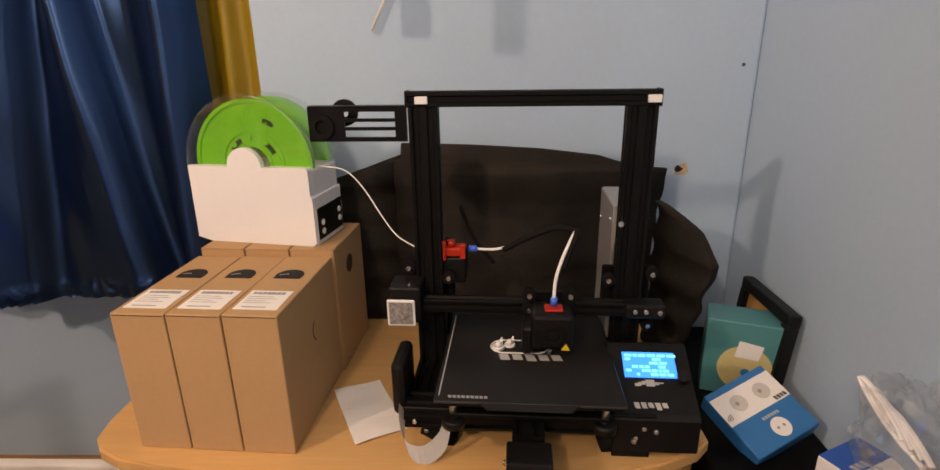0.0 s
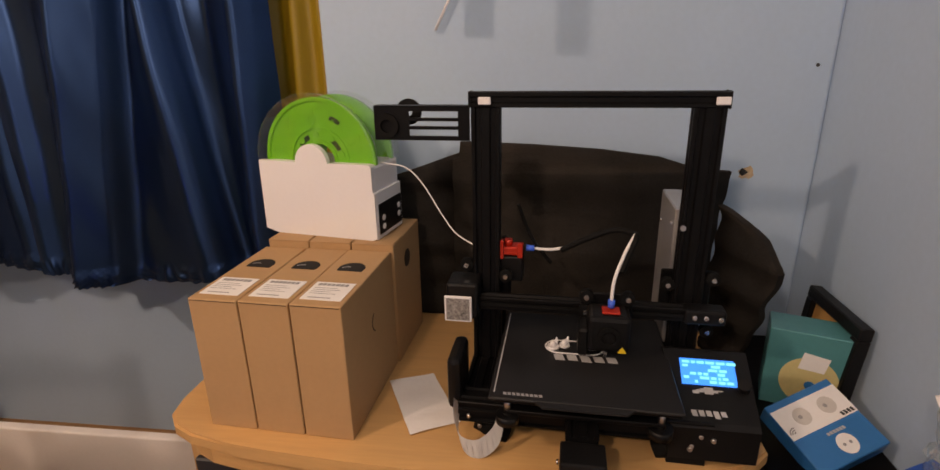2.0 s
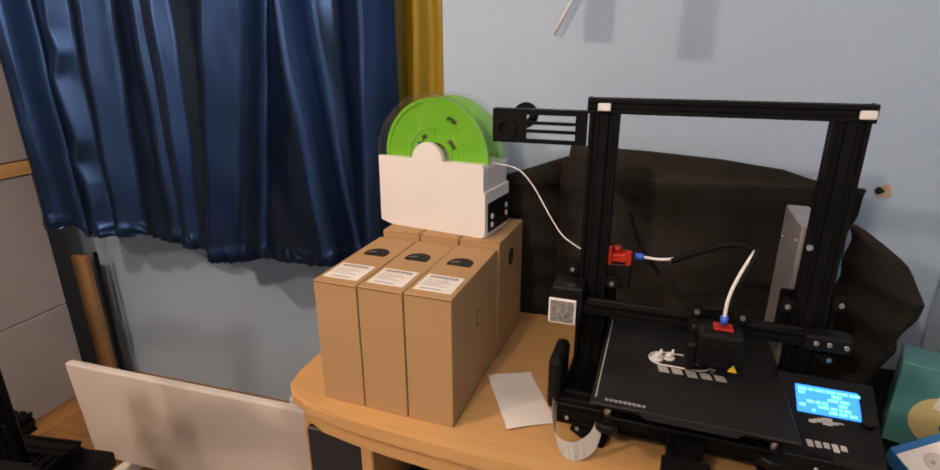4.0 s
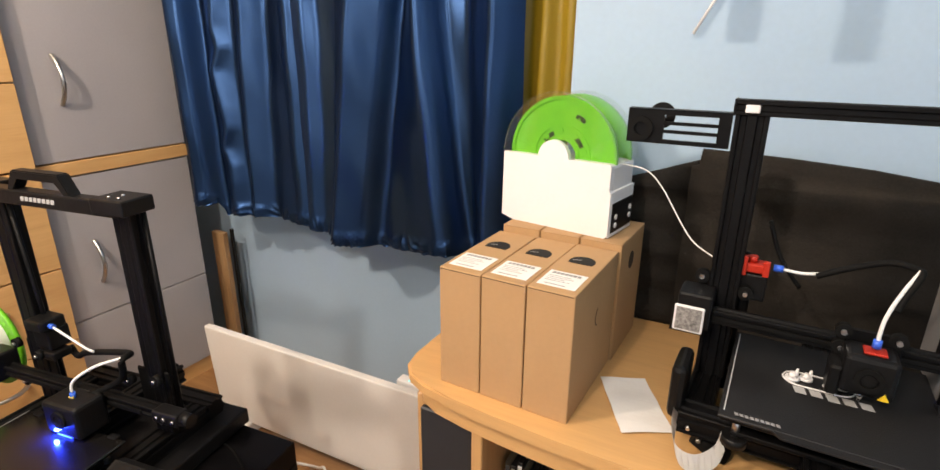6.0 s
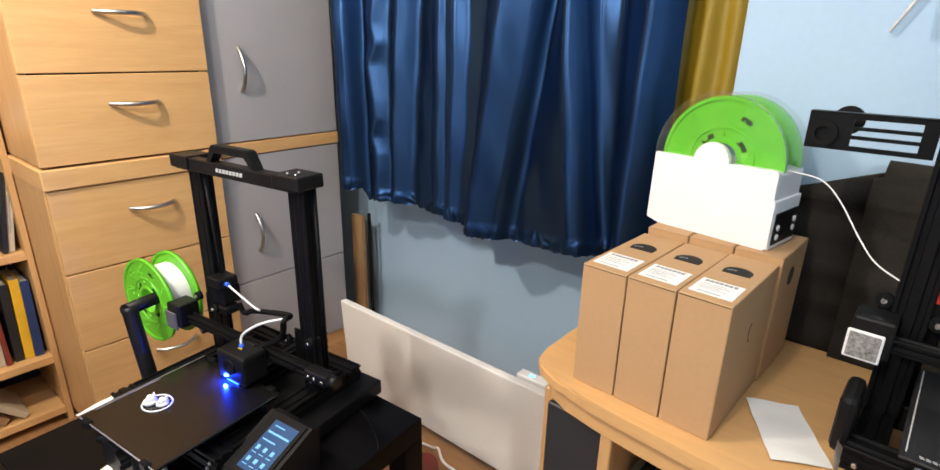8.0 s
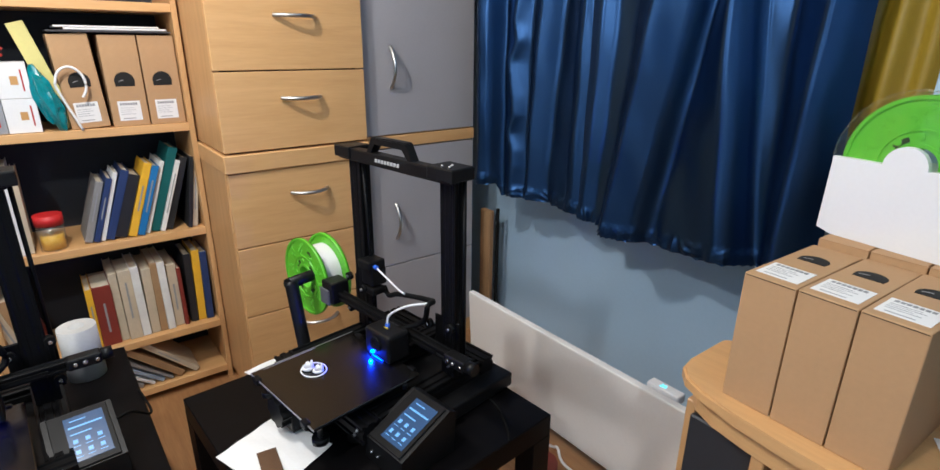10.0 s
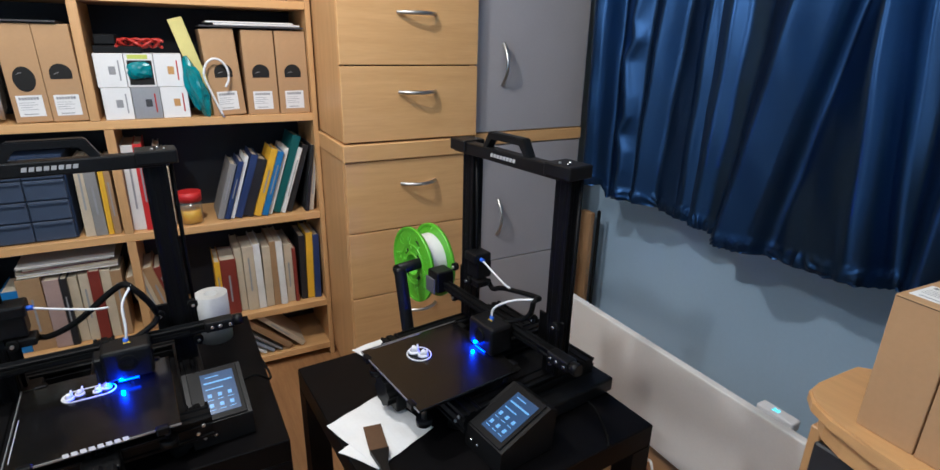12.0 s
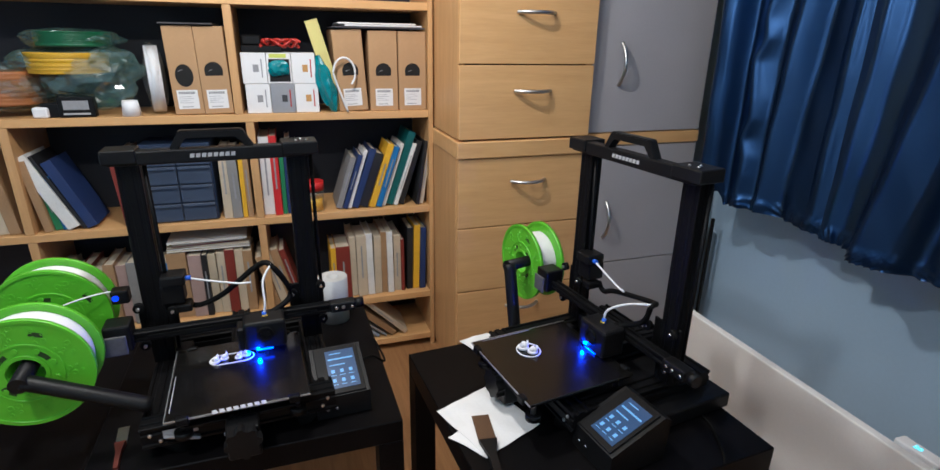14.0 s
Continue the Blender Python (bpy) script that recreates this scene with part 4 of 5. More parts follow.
    # control unit
    if touch:
        box = part("screen_case", B().prism([(-0.208, 0.004), (-0.085, 0.004), (-0.078, 0.086), (-0.094, 0.095), (-0.206, 0.050)], bed_x + 0.130, bed_x + 0.234, "x"), BLACKP, pr, "black control unit with a lit touch screen")
        tilt = math.degrees(math.atan2(0.045, 0.112))
        scr = pose(bed_x + 0.182, -0.150, 0.0728, tilt, 0, 0)
        part("bezel", B().box(-0.044, 0.044, -0.058, 0.058, 0.0, 0.003, 0.001), BLACKM, box, "glossy black bezel", scr)
        s = part("screen", B().box(-0.022, 0.036, -0.046, 0.046, 0.003, 0.0036), TFT, box, "lit dark blue touch screen", scr)
        for x0, x1, y0, y1 in ((-0.018, 0.032, 0.022, 0.0255), (-0.014, 0.010, 0.036, 0.0380), (-0.017, 0.014, 0.008, 0.0105)):
            part("screen_bar", B().box(x0, x1, y0, y1, 0.0036, 0.0039), TFTTXT, s, "pale blue bar")
        for r in range(2):
            for c in range(3):
                x, y = -0.0155 + c * 0.0175, -0.002 - r * 0.022
                part("screen_icon", B().box(x, x + 0.007, y - 0.008, y, 0.0036, 0.0039).box(x - 0.002, x + 0.009, y - 0.0145, y - 0.0132, 0.0036, 0.0039), TFTTXT, s, "pale blue icon")
        screws(box, [(bed_x + 0.150, -0.207, 0.024), (bed_x + 0.168, -0.207, 0.024)])
    else:
        box = part("screen_case", B().prism([(-0.136, 0.012), (-0.030, 0.012), (-0.026, 0.112), (-0.040, 0.118), (-0.130, 0.066), (-0.136, 0.060)], 0.112, 0.220, "x"), BLACKP, pr, "black control unit with a lit display")
        part("case_foot", B().box(0.112, 0.160, -0.132, -0.090, 0.0, 0.013), RUBBER, box)
        tilt = math.degrees(math.atan2(0.052, 0.090))
        scr = pose(0.167, -0.0725, 0.1010, tilt, 0, 0)
        s = part("screen", B().box(-0.036, 0.034, -0.017, 0.021, 0.0, 0.0012), LCD, box, "lit blue display", scr)
        b = B()
        rnd = random.Random(2)
        for r in range(6):
            x = -0.033
            while x < 0.025:
                w = rnd.uniform(0.003, 0.012)
                if rnd.random() < 0.72:
                    b.box(x, x + w, -0.0145 + r * 0.0057, -0.0108 + r * 0.0057, 0.0012, 0.0015)
                x += w + 0.0022
        part("screen_print", b, LCDTXT, s, "pale display marks")
        part("lettering", letters(B(), -0.028, 0.0, 0.045, 0.012, 5, 0.0, 0.0004, random.Random(9)), LETTER, box, "pale word-like blocks", pose(0.166, -0.117, 0.0742, tilt - 90, 0, 0) @ Matrix.Diagonal((1, 1, -1, 1)))
        e = B()
        for k in range(6):
            e.box(-0.020 + k * 0.005, -0.012 + k * 0.006, -0.002 + 0.0022 * (k % 3), 0.002 + 0.0018 * (k % 4), 0.0, 0.0005)
        part("emblem", e, LETTER, box, "pale spiky emblem", pose(0.163, -0.096, 0.0872, tilt, 0, 0))
        part("dial", B().rod((0.209, -0.086, 0.091), (0.206, -0.092, 0.101), 0.008, 18), BLACKP, box)
        screws(box, [(0.138, -0.136, 0.028), (0.165, -0.136, 0.044)])
        ps = part("power_supply", B().box(0.119, 0.150, 0.014, 0.128, 0.095, 0.305, 0.002), GREYMET, pr, "grey sheet-metal power supply")
        screws(ps, [(0.119, 0.03, 0.28), (0.119, 0.11, 0.26), (0.119, 0.03, 0.20)], (-1, 0, 0), 0.003)
        part("ribbon_cable", ribbon(), PAPER, pr, "white flat ribbon cable in a loop")
        part("upright_screw", B().rod((0.126, -0.012, 0.285), (0.126, -0.009, 0.285), 0.004, 10), STEEL, pr)
        arm = B()
        arm.box(-0.302, -0.166, -0.004, 0.0, top - 0.026, top - 0.019)
        arm.box(-0.302, -0.166, -0.004, 0.0, top - 0.066, top - 0.060)
        arm.box(-0.302, -0.252, -0.004, 0.0, top - 0.060, top - 0.026)
        arm.box(-0.182, -0.166, -0.004, 0.0, top - 0.060, top - 0.026)
        for k in range(2):
            arm.box(-0.252, -0.182, -0.004, 0.0, top - 0.0395 - 0.0115 * k, top - 0.0350 - 0.0115 * k)
        arm.box(-0.302, -0.166, -0.004, 0.014, top - 0.0205, top - 0.0185)
        a = part("spool_arm", arm, BLACKM, pr, "black slotted spool arm")
        part("hub_ring", B().ring((-0.283, -0.006, top - 0.046), (0, 1, 0), 0.009, 0.017, 0.005, 24), RUBBER, a)
        part("spool_bar", B().ring((-0.283, 0.018, top - 0.046), (0, 1, 0), 0.010, 0.016, 0.046, 24), BLACKP, a)
        part("bar_cap", B().ring((-0.265, 0.045, top - 0.032), (0, 1, 0), 0.006, 0.019, 0.006, 24), BLACKP, a)
        part("side_bracket", B().box(-0.182, -0.162, -0.125, -0.055, 0.045, 0.125, 0.008, 2), BLACKP, pr)
    return pr


def ribbon():
    """A flat cable that hangs in a loop before the front beam."""
    b = B()
    pts = smooth_line([Vector(p) for p in ((-0.168, -0.122, 0.062), (-0.167, -0.140, 0.034), (-0.155, -0.156, 0.014), (-0.132, -0.160, 0.012), (-0.112, -0.150, 0.026), (-0.106, -0.140, 0.046))])
    rows = []
    for p in pts:
        rows.append([b.bm.verts.new(p + Vector((0.004, -0.003, -0.011))), b.bm.verts.new(p + Vector((-0.004, 0.003, 0.013)))])
    for a, c in zip(rows, rows[1:]):
        b.bm.faces.new((a[0], c[0], c[1], a[1])).smooth = True
    bmesh.ops.solidify(b.bm, geom=b.bm.faces[:], thickness=0.0008)
    return b


A_POSE = pose(0.0765, 0.785, DESK_Z, 0, 0, -3.0)
printer(A_POSE, "lcd", "black 3D printer with a lit blue display on the desk", bed_y=-0.062, head_x=0.030)
printed_ears(A_POSE @ pose(-0.032, -0.046, 0.1102), "small white printed ears on the black build plate")

P1 = pose(-1.072, 0.437, TABLE_Z, 0, 0, 7.5)
printer(P1, "touch", "black 3D printer with carrying handle on a side table", bed_y=-0.180, head_x=0.046, rail=0.128, lift=0.018, top=0.505, loop=(0.088, 0.094), marked=False, bed_x=0.030)
printed_ears(P1 @ pose(-0.010, -0.205, 0.1042) @ Matrix.Scale(1.35, 4), "small white printed ears on the dark glass plate", True)

P2 = pose(-1.285, -0.336, TABLE_Z, 0, 0, 93.5)
printer(P2, "touch", "black 3D printer with carrying handle beside the bookcase", bed_y=-0.137, head_x=0.050, rail=0.136, lift=0.018, top=0.510, loop=(0.028, 0.118))
printed_ears(pose(-1.196, -0.366, TABLE_Z + 0.1042, 0, 0, 93.5), "small white printed ears on the blue-lit plate")


def head_lamp(name, m, x, y, z):
    data = bpy.data.lights.new(name, "POINT")
    data.energy, data.color, data.shadow_soft_size = 2.4, (0.012, 0.045, 1.0), 0.003
    ob = new(name, data)
    ob.location = m @ Vector((x, y, z))


head_lamp("print_head_led", P1, 0.028, -0.096, 0.115)
head_lamp("print_head_led", P2, 0.036, -0.096, 0.115)


# ---- felt sheets behind the printer ----
def sheet(name, label, outline, y0, thick, m=None, wave=0.0048, seed=0.0):
    """A limp felt sheet cut to an outline in x and z, with soft waves across it."""
    b = B().prism(outline, 0, thick, "y")
    for k in range(36):
        geom = b.bm.verts[:] + b.bm.edges[:] + b.bm.faces[:]
        bmesh.ops.bisect_plane(b.bm, geom=geom, plane_co=(0, 0, DESK_Z + 0.010 * (k + 1)), plane_no=(0, 0, 1))
    for v in b.bm.verts:
        v.co.y -= wave * (1 + math.sin(v.co.z * 96 + seed + 1.5 * math.sin(6 * v.co.x))) + wave * math.sin(v.co.z * 41 + seed)
    for f in b.bm.faces:
        f.smooth = abs(f.normal.y) > 0.8
    return solid(name, b, MAT_DARK, label, "felt sheet", (m if m is not None else Matrix()) @ pose(0, y0, 0), "felt sheets")


sheet("felt_sheet", "large charcoal felt sheet leaning on the wall behind the printer", [(-0.150, DESK_Z), (0.318, DESK_Z), (0.326, 0.80), (0.343, 0.963), (0.30, 0.966), (0.262, 0.975), (0.22, 0.988), (0.12, 1.000), (0.0, 1.008), (-0.10, 1.012), (-0.135, 1.013), (-0.138, 0.985), (-0.15, 0.98)], 1.030, 0.012)
sheet("felt_sheet", "charcoal felt offcut leaning on the wall behind the cartons", [(-0.330, DESK_Z), (-0.14, DESK_Z), (-0.138, 0.99), (-0.20, 0.968), (-0.27, 0.945), (-0.330, 0.935)], 1.046, 0.010)
sheet("felt_sheet", "curved charcoal felt sheet standing beside the printer", [(0.0, DESK_Z + 0.001), (0.070, DESK_Z + 0.001), (0.096, 0.72), (0.124, 0.80), (0.139, 0.850), (0.132, 0.858), (0.09, 0.888), (0.05, 0.905), (0.02, 0.918), (0.0, 0.922)], 0.0, 0.012, pose(0.312, 0.958, 0, 0, 0, -66))


# ---- paper on the desk ----
def flat_paper(name, label, pts, z, material=None):
    b = B().prism(pts, z, z + 0.0008)
    for n in range(24):
        geom = b.bm.verts[:] + b.bm.edges[:] + b.bm.faces[:]
        p = Vector(pts[0] + (0,)).lerp(Vector(pts[len(pts) // 2] + (0,)), (n % 12 + 0.5) / 12)
        bmesh.ops.bisect_plane(b.bm, geom=geom, plane_co=p, plane_no=(1, 0.2, 0) if n < 12 else (-0.2, 1, 0))
    for v in b.bm.verts:
        v.co.z += 0.0022 + 0.0014 * math.sin(47 * v.co.x + 31 * v.co.y) + 0.0008 * math.sin(90 * v.co.y - 60 * v.co.x)
    return solid(name, b, material or PAPER, label, "paper")


flat_paper("paper_slip", "white paper slip lying on the desk", [(-0.227, 0.787), (-0.165, 0.662), (-0.098, 0.700), (-0.160, 0.819)], DESK_Z + 0.0005)
flat_paper("paper_sheet", "white paper sheet lying on the black table", [(-0.968, 0.035), (-0.986, 0.078), (-0.900, 0.100), (-0.897, 0.087)], TABLE_Z + 0.0005)
flat_paper("paper_sheet", "white paper square lying on the other sheet", [(-1.044, 0.033), (-1.097, 0.160), (-0.950, 0.216), (-0.897, 0.087)], TABLE_Z + 0.002)
flat_paper("paper_sheet", "white notes lying at the back of the black table", [(-1.292, 0.156), (-1.310, 0.235), (-1.290, 0.262), (-1.219, 0.189)], TABLE_Z + 0.0005)


# ---- wall details ----
edge = random.Random(31)
rag = [(0.384 + q * math.cos(a), 0.953 + 0.85 * q * math.sin(a)) for a, q in [(6.283 * k / 15, edge.uniform(0.010, 0.018)) for k in range(15)]]
solid("wall_hole", B().prism(rag, WALL_Y - 0.002, WALL_Y + 0.003, "y"), PLASTER, "broken plaster hole in the blue wall", "hole")
core = [(0.377 + q * math.cos(a), 0.954 + 0.8 * q * math.sin(a)) for a, q in [(6.283 * k / 11, edge.uniform(0.006, 0.009)) for k in range(11)]]
solid("wall_hole_core", B().prism(core, WALL_Y - 0.0026, WALL_Y + 0.02, "y"), GAP, "dark hole in the plaster", "hole")
solid("wall_plug", B().rod((0.472, WALL_Y - 0.0015, 1.139), (0.472, WALL_Y + 0.01, 1.139), 0.003, 10), PRINT_DARK, "dark screw plug in the blue wall", "plug")


# ---- spools on the side printers ----
def holder(m, spots, arm, bar):
    """A printed black spool arm bolted to a printer's side, with a bar; the spools hang on it."""
    h = thing("spool_holder", "black plastic spool holder arm at the printer's side", "spool holder", m, "spool holders")
    a, b = [Vector(p) for p in arm]
    part("arm", B().tube([a, a * 0.5 + b * 0.5, b], 0.016, 10, 0.8), BLACKP, h)
    part("bar", B().rod(bar[0], bar[1], 0.014, 18), BLACKP, h)
    for k, p in enumerate(spots):
        s = thing("spool", "bright green spool of white filament on the black holder", "spool", m @ pose(*p, 0, 20 + 40 * k, 0), "green spools")
        spool_parts(s, 0.100, 0.066, 0.086 if len(spots) > 1 else 0.074)


holder(P1, [(-0.325, -0.005, 0.155)], ((-0.205, -0.118, 0.010), (-0.262, -0.110, 0.185)), ((-0.262, -0.118, 0.180), (-0.325, 0.060, 0.160)))
holder(P2, [(-0.325, -0.096, 0.168), (-0.318, 0.040, 0.198)], ((-0.150, -0.165, 0.085), (-0.322, -0.158, 0.170)), ((-0.324, -0.172, 0.170), (-0.318, 0.090, 0.190)))
solid("filament_strand", B().tube([P2 @ Vector(p) for p in ((-0.46, -0.09, 0.190), (-0.36, -0.06, 0.224), (-0.26, -0.02, 0.243), (-0.205, 0.0, 0.244))], 0.0014, 6), TUBE, "white filament strand running from the green spool", "filament")
solid("white_roll", B().ring((-1.503, -0.124, TABLE_Z + 0.062), (0, 0, 1), 0.016, 0.037, 0.122, 36), mat("dull_white_roll", (0.50, 0.50, 0.49), 0.6, vary=0.1), "white round roll standing on the black table", "roll")


# ---- table clutter ----
def spatula(m, colour, label):
    s = thing("spatula", label, "spatula", m)
    part("blade", B().box(-0.026, 0.026, -0.085, 0.0, 0.0, 0.0015, 0.0006), colour, s)
    part("handle", B().prism([(-0.026, 0.0), (0.026, 0.0), (0.011, 0.045), (0.010, 0.115), (-0.010, 0.115), (-0.011, 0.045)], 0.0, 0.009), BLACKP if colour is not STEEL else mat("brown_grip", (0.10, 0.02, 0.012), 0.5), s)


spatula(pose(-0.928, 0.100, TABLE_Z + 0.0078, 0, 0, -98) @ Matrix.Diagonal((0.66, 0.9, 1, 1)), mat("brown_blade", (0.10, 0.055, 0.03), 0.35, vary=0.2), "brown-bladed scraper lying on the papers")
spatula(pose(-1.125, -0.540, TABLE_Z + 0.001, 0, 0, 97) @ Matrix.Diagonal((0.36, 0.62, 1, 1)) @ pose(0, 0, 0, 0, 0, 180), STEEL, "steel scraper with brown handle on the black table")
# Added black box that keeps the floor left of the table dark.
bx = thing("dark_filler_box", "black box added to fill the dark floor area by the table", "box")
part("body", B().box(-1.66, -1.08, -1.22, -0.63, 0.0, 0.36, 0.006, 2), BLACKT, bx)
part("lid", B().box(-1.67, -1.07, -1.23, -0.62, 0.36, 0.385, 0.006, 2), BLACKT, bx)
solid("small_display", B().box(-0.030, 0.030, -0.012, 0.012, 0.0, 0.006, 0.002), GREYMET, "small grey label plate before the printer", "plate", pose(-1.068, -0.425, TABLE_Z + 0.04, 0, 20, 97))
solid("screen_cable", B().tube([P2 @ Vector(p) for p in ((0.236, -0.110, 0.060), (0.262, -0.095, 0.055), (0.292, -0.070, 0.020), (0.300, -0.020, 0.006), (0.296, 0.060, 0.005))], 0.0026, 8), RUBBER, "thin black cable leading off the printer screen", "cable")
solid("power_cable", B().tube([(-0.91, 0.541, TABLE_Z + 0.004), (-0.851, 0.537, TABLE_Z + 0.004), (-0.781, 0.505, TABLE_Z + 0.004), (-0.755, 0.485, TABLE_Z + 0.004)], 0.0022, 6), RUBBER, "thin dark cable lying on the black table", "cable")


# ---- floor clutter ----
solid("heater_cable", B().tube([(-1.22, 0.90, 0.006), (-1.09, 0.93, 0.008), (-1.03, 0.925, 0.025), (-1.00, 0.915, 0.045), (-0.97, 0.905, 0.020), (-0.90, 0.91, 0.006), (-0.80, 0.88, 0.006), (-0.70, 0.86, 0.006)], 0.004, 8), TUBE, "white power cable lying on the floor before the heater", "cable")
solid("red_tin", B().rod((-0.985, 0.83, 0.0), (-0.985, 0.83, 0.055), 0.050, 28, 0.047), mat("dark_red_tin", (0.16, 0.022, 0.014), 0.4, vary=0.15), "dark red round tin on the floor", "tin")


# ---- corner beside the desk ----
def low_cabinet():
    c = thing("black_cabinet", "low black cabinet in the corner beside the desk", "cabinet")
    part("body", B().box(0.325, 0.496, 0.36, 1.055, 0.0, 0.612, 0.004, 2), BLACKP, c)
    part("top", B().box(0.322, 0.498, 0.355, 1.058, 0.612, 0.628, 0.003, 2), BLACKT, c)
    return c


low_cabinet()


def picture_frame():
    f = thing("picture_frame", "black picture frame with pale mount leaning on the wall", "picture frame", pose(0.468, 0.795, 0.6285, 0, 0, 0))
    W, H, t = 0.158, 0.156, 0.020
    m = pose(0, 0, 0, 0, 5, 0)
    for y0, y1, z0, z1 in ((0, W, 0, t), (0, W, H - t, H), (0, t, t, H - t), (W - t, W, t, H - t)):
        part("frame_bar", B().box(-0.010, 0.010, y0, y1, z0, z1, 0.002).move(m), BLACKP, f)
    part("mount", B().box(-0.002, 0.006, t, W - t, t, H - t).move(m), ORANGE, f, "pale brown mount")
    return f


picture_frame()


def gadget_box():
    b = thing("gadget_box", "teal gadget carton with a yellow disc picture", "carton", pose(0.369, 0.838, 0.6285, 0, 0, -20))
    part("body", B().box(0.0, 0.118, 0.0, 0.062, 0.0, 0.132, 0.002, 2), TEALBOX, b)
    part("side_label", B().box(0.1182, 0.119, 0.004, 0.058, 0.004, 0.128), ORANGE, b, "orange side panel")
    part("disc_picture", B().rod((0.062, 0.001, 0.052), (0.062, -0.0008, 0.052), 0.040, 36), CREAM, b, "pale yellow disc")
    part("disc_centre", B().rod((0.064, 0.0, 0.046), (0.064, -0.0014, 0.046), 0.007, 16), BLUEBOX, b)
    part("picture_patch", B().prism([(0.045, 0.072), (0.080, 0.070), (0.085, 0.095), (0.05, 0.10)], -0.0012, 0.0, "y"), PAPER, b, "white patch")
    part("print", B().box(0.108, 0.120, -0.001, 0.0, 0.020, 0.036), PRINT_DARK, b)
    return b


gadget_box()


def plug_box():
    p0, p1, p2, p3 = Vector((0.341, 0.744, 0.683)), Vector((0.439, 0.785, 0.712)), Vector((0.480, 0.696, 0.671)), Vector((0.382, 0.655, 0.643))
    ex, ey = (p2 - p3).normalized(), (p0 - p3).normalized()
    ez = ex.cross(ey).normalized()
    ey = ez.cross(ex)
    m = Matrix((ex, ey, ez)).transposed().to_4x4()
    m.translation = p3
    W, H, T = 0.110, 0.106, 0.030
    b = thing("plug_carton", "blue and white carton of smart plugs lying tilted", "carton", m)
    part("body", B().box(0, W, 0, H, -T, 0, 0.0015), BLUEBOX, b)
    part("white_band", B().box(0.0008, W - 0.0008, H * 0.48, H * 0.90, -0.0005, 0.0005), PAPER, b, "white band")
    for x in (0.036, 0.078):
        k = part("socket_picture", B().rod((x, H * 0.70, 0.0005), (x, H * 0.70, 0.0012), 0.0125, 24), mat("pale_grey_print", (0.55, 0.53, 0.50), 0.5), b, "grey printed socket")
        part("socket_hole", B().rod((x - 0.003, H * 0.70, 0.001), (x - 0.003, H * 0.70, 0.0015), 0.003, 10), PRINT, k)
    k = part("socket_picture", B().rod((0.060, H * 0.20, 0.0002), (0.060, H * 0.20, 0.0010), 0.014, 24), PAPER, b, "pale printed socket")
    for dx in (-0.005, 0.005):
        part("socket_hole", B().rod((0.060 + dx, H * 0.20, 0.0008), (0.060 + dx, H * 0.20, 0.0014), 0.0022, 10), PRINT, k)
    part("word_mark", letters(B(), 0.0, 0.0, 0.022, 0.007, 4, 0.0, 0.0004), PRINT_DARK, b, "dark word-like blocks", Matrix.Translation((0.106, H * 0.50, 0.0006)) @ pose(0, 0, 0, -90, 0, 180) @ Matrix.Diagonal((1, 1, -1, 1)))
    part("word_mark", letters(B(), 0.0, 0.0, 0.030, 0.005, 6, 0.0, 0.0004), LETTER, b, "pale word-like blocks", Matrix.Translation((0.075, H * 0.36, 0.0002)) @ pose(0, 0, 0, -90, 0, 180) @ Matrix.Diagonal((1, 1, -1, 1)))
    w = B()
    for r in (0.003, 0.006, 0.009):
        w.ring((0.012, H * 0.54, 0.0009), (0, 0, 1), r - 0.001, r, 0.0006, 10, 0.6, 2.2)
    part("wave_mark", w, PRINT_DARK, b)
    return b


plug_box()


def label_box():
    b = thing("parts_carton", "white carton with a blue printed label in the corner", "carton", pose(0.416, 0.594, 0.6285, 0, 0, 26))
    part("body", B().box(0.0, 0.075, -0.17, 0.004, 0.0, 0.072, 0.002, 2).move(Matrix.Identity(4)), WHITEP, b)
    lab = part("label", B().box(0.001, 0.074, -0.036, 0.003, 0.072, 0.0732), NAVYBOX, b, "royal blue label")
    t = bpy.data.curves.new("digits", "FONT")
    t.body, t.size, t.extrude = "558", 0.014, 0.0002
    o = new("digits", t)
    me = bpy.data.meshes.new_from_object(o.evaluated_get(bpy.context.evaluated_depsgraph_get()))
    bpy.data.objects.remove(o)
    me.materials.clear()
    me.materials.append(LETTER)
    d = new("digits", me)
    d.parent, d.matrix_basis = lab, pose(0.042, -0.026, 0.0736)
    part("print", letters(B(), 0.0, 0.0, 0.026, 0.010, 3, 0.0, 0.0003), LETTER, lab, "pale word-like blocks", pose(0.012, -0.025, 0.0733, -90, 0, 0) @ Matrix.Diagonal((1, 1, -1, 1)))
    return b


label_box()


def crumpled(size, seed, flat=1.0, detail=3, rough=0.35):
    """A lump of crumpled film."""
    bm = bmesh.new()
    bmesh.ops.create_icosphere(bm, subdivisions=detail, radius=1.0)
    off = Vector((seed * 3.1, seed * 1.7, seed * 0.9))
    for v in bm.verts:
        n = noise.noise(v.co * 1.6 + off) * rough + noise.noise(v.co * 4.5 + off) * rough * 0.5 + abs(noise.noise(v.co * 9 + off)) * rough * 0.25
        v.co = Vector((v.co.x * size[0], v.co.y * size[1], v.co.z * size[2] * flat)) * (1 + n)
    return bm


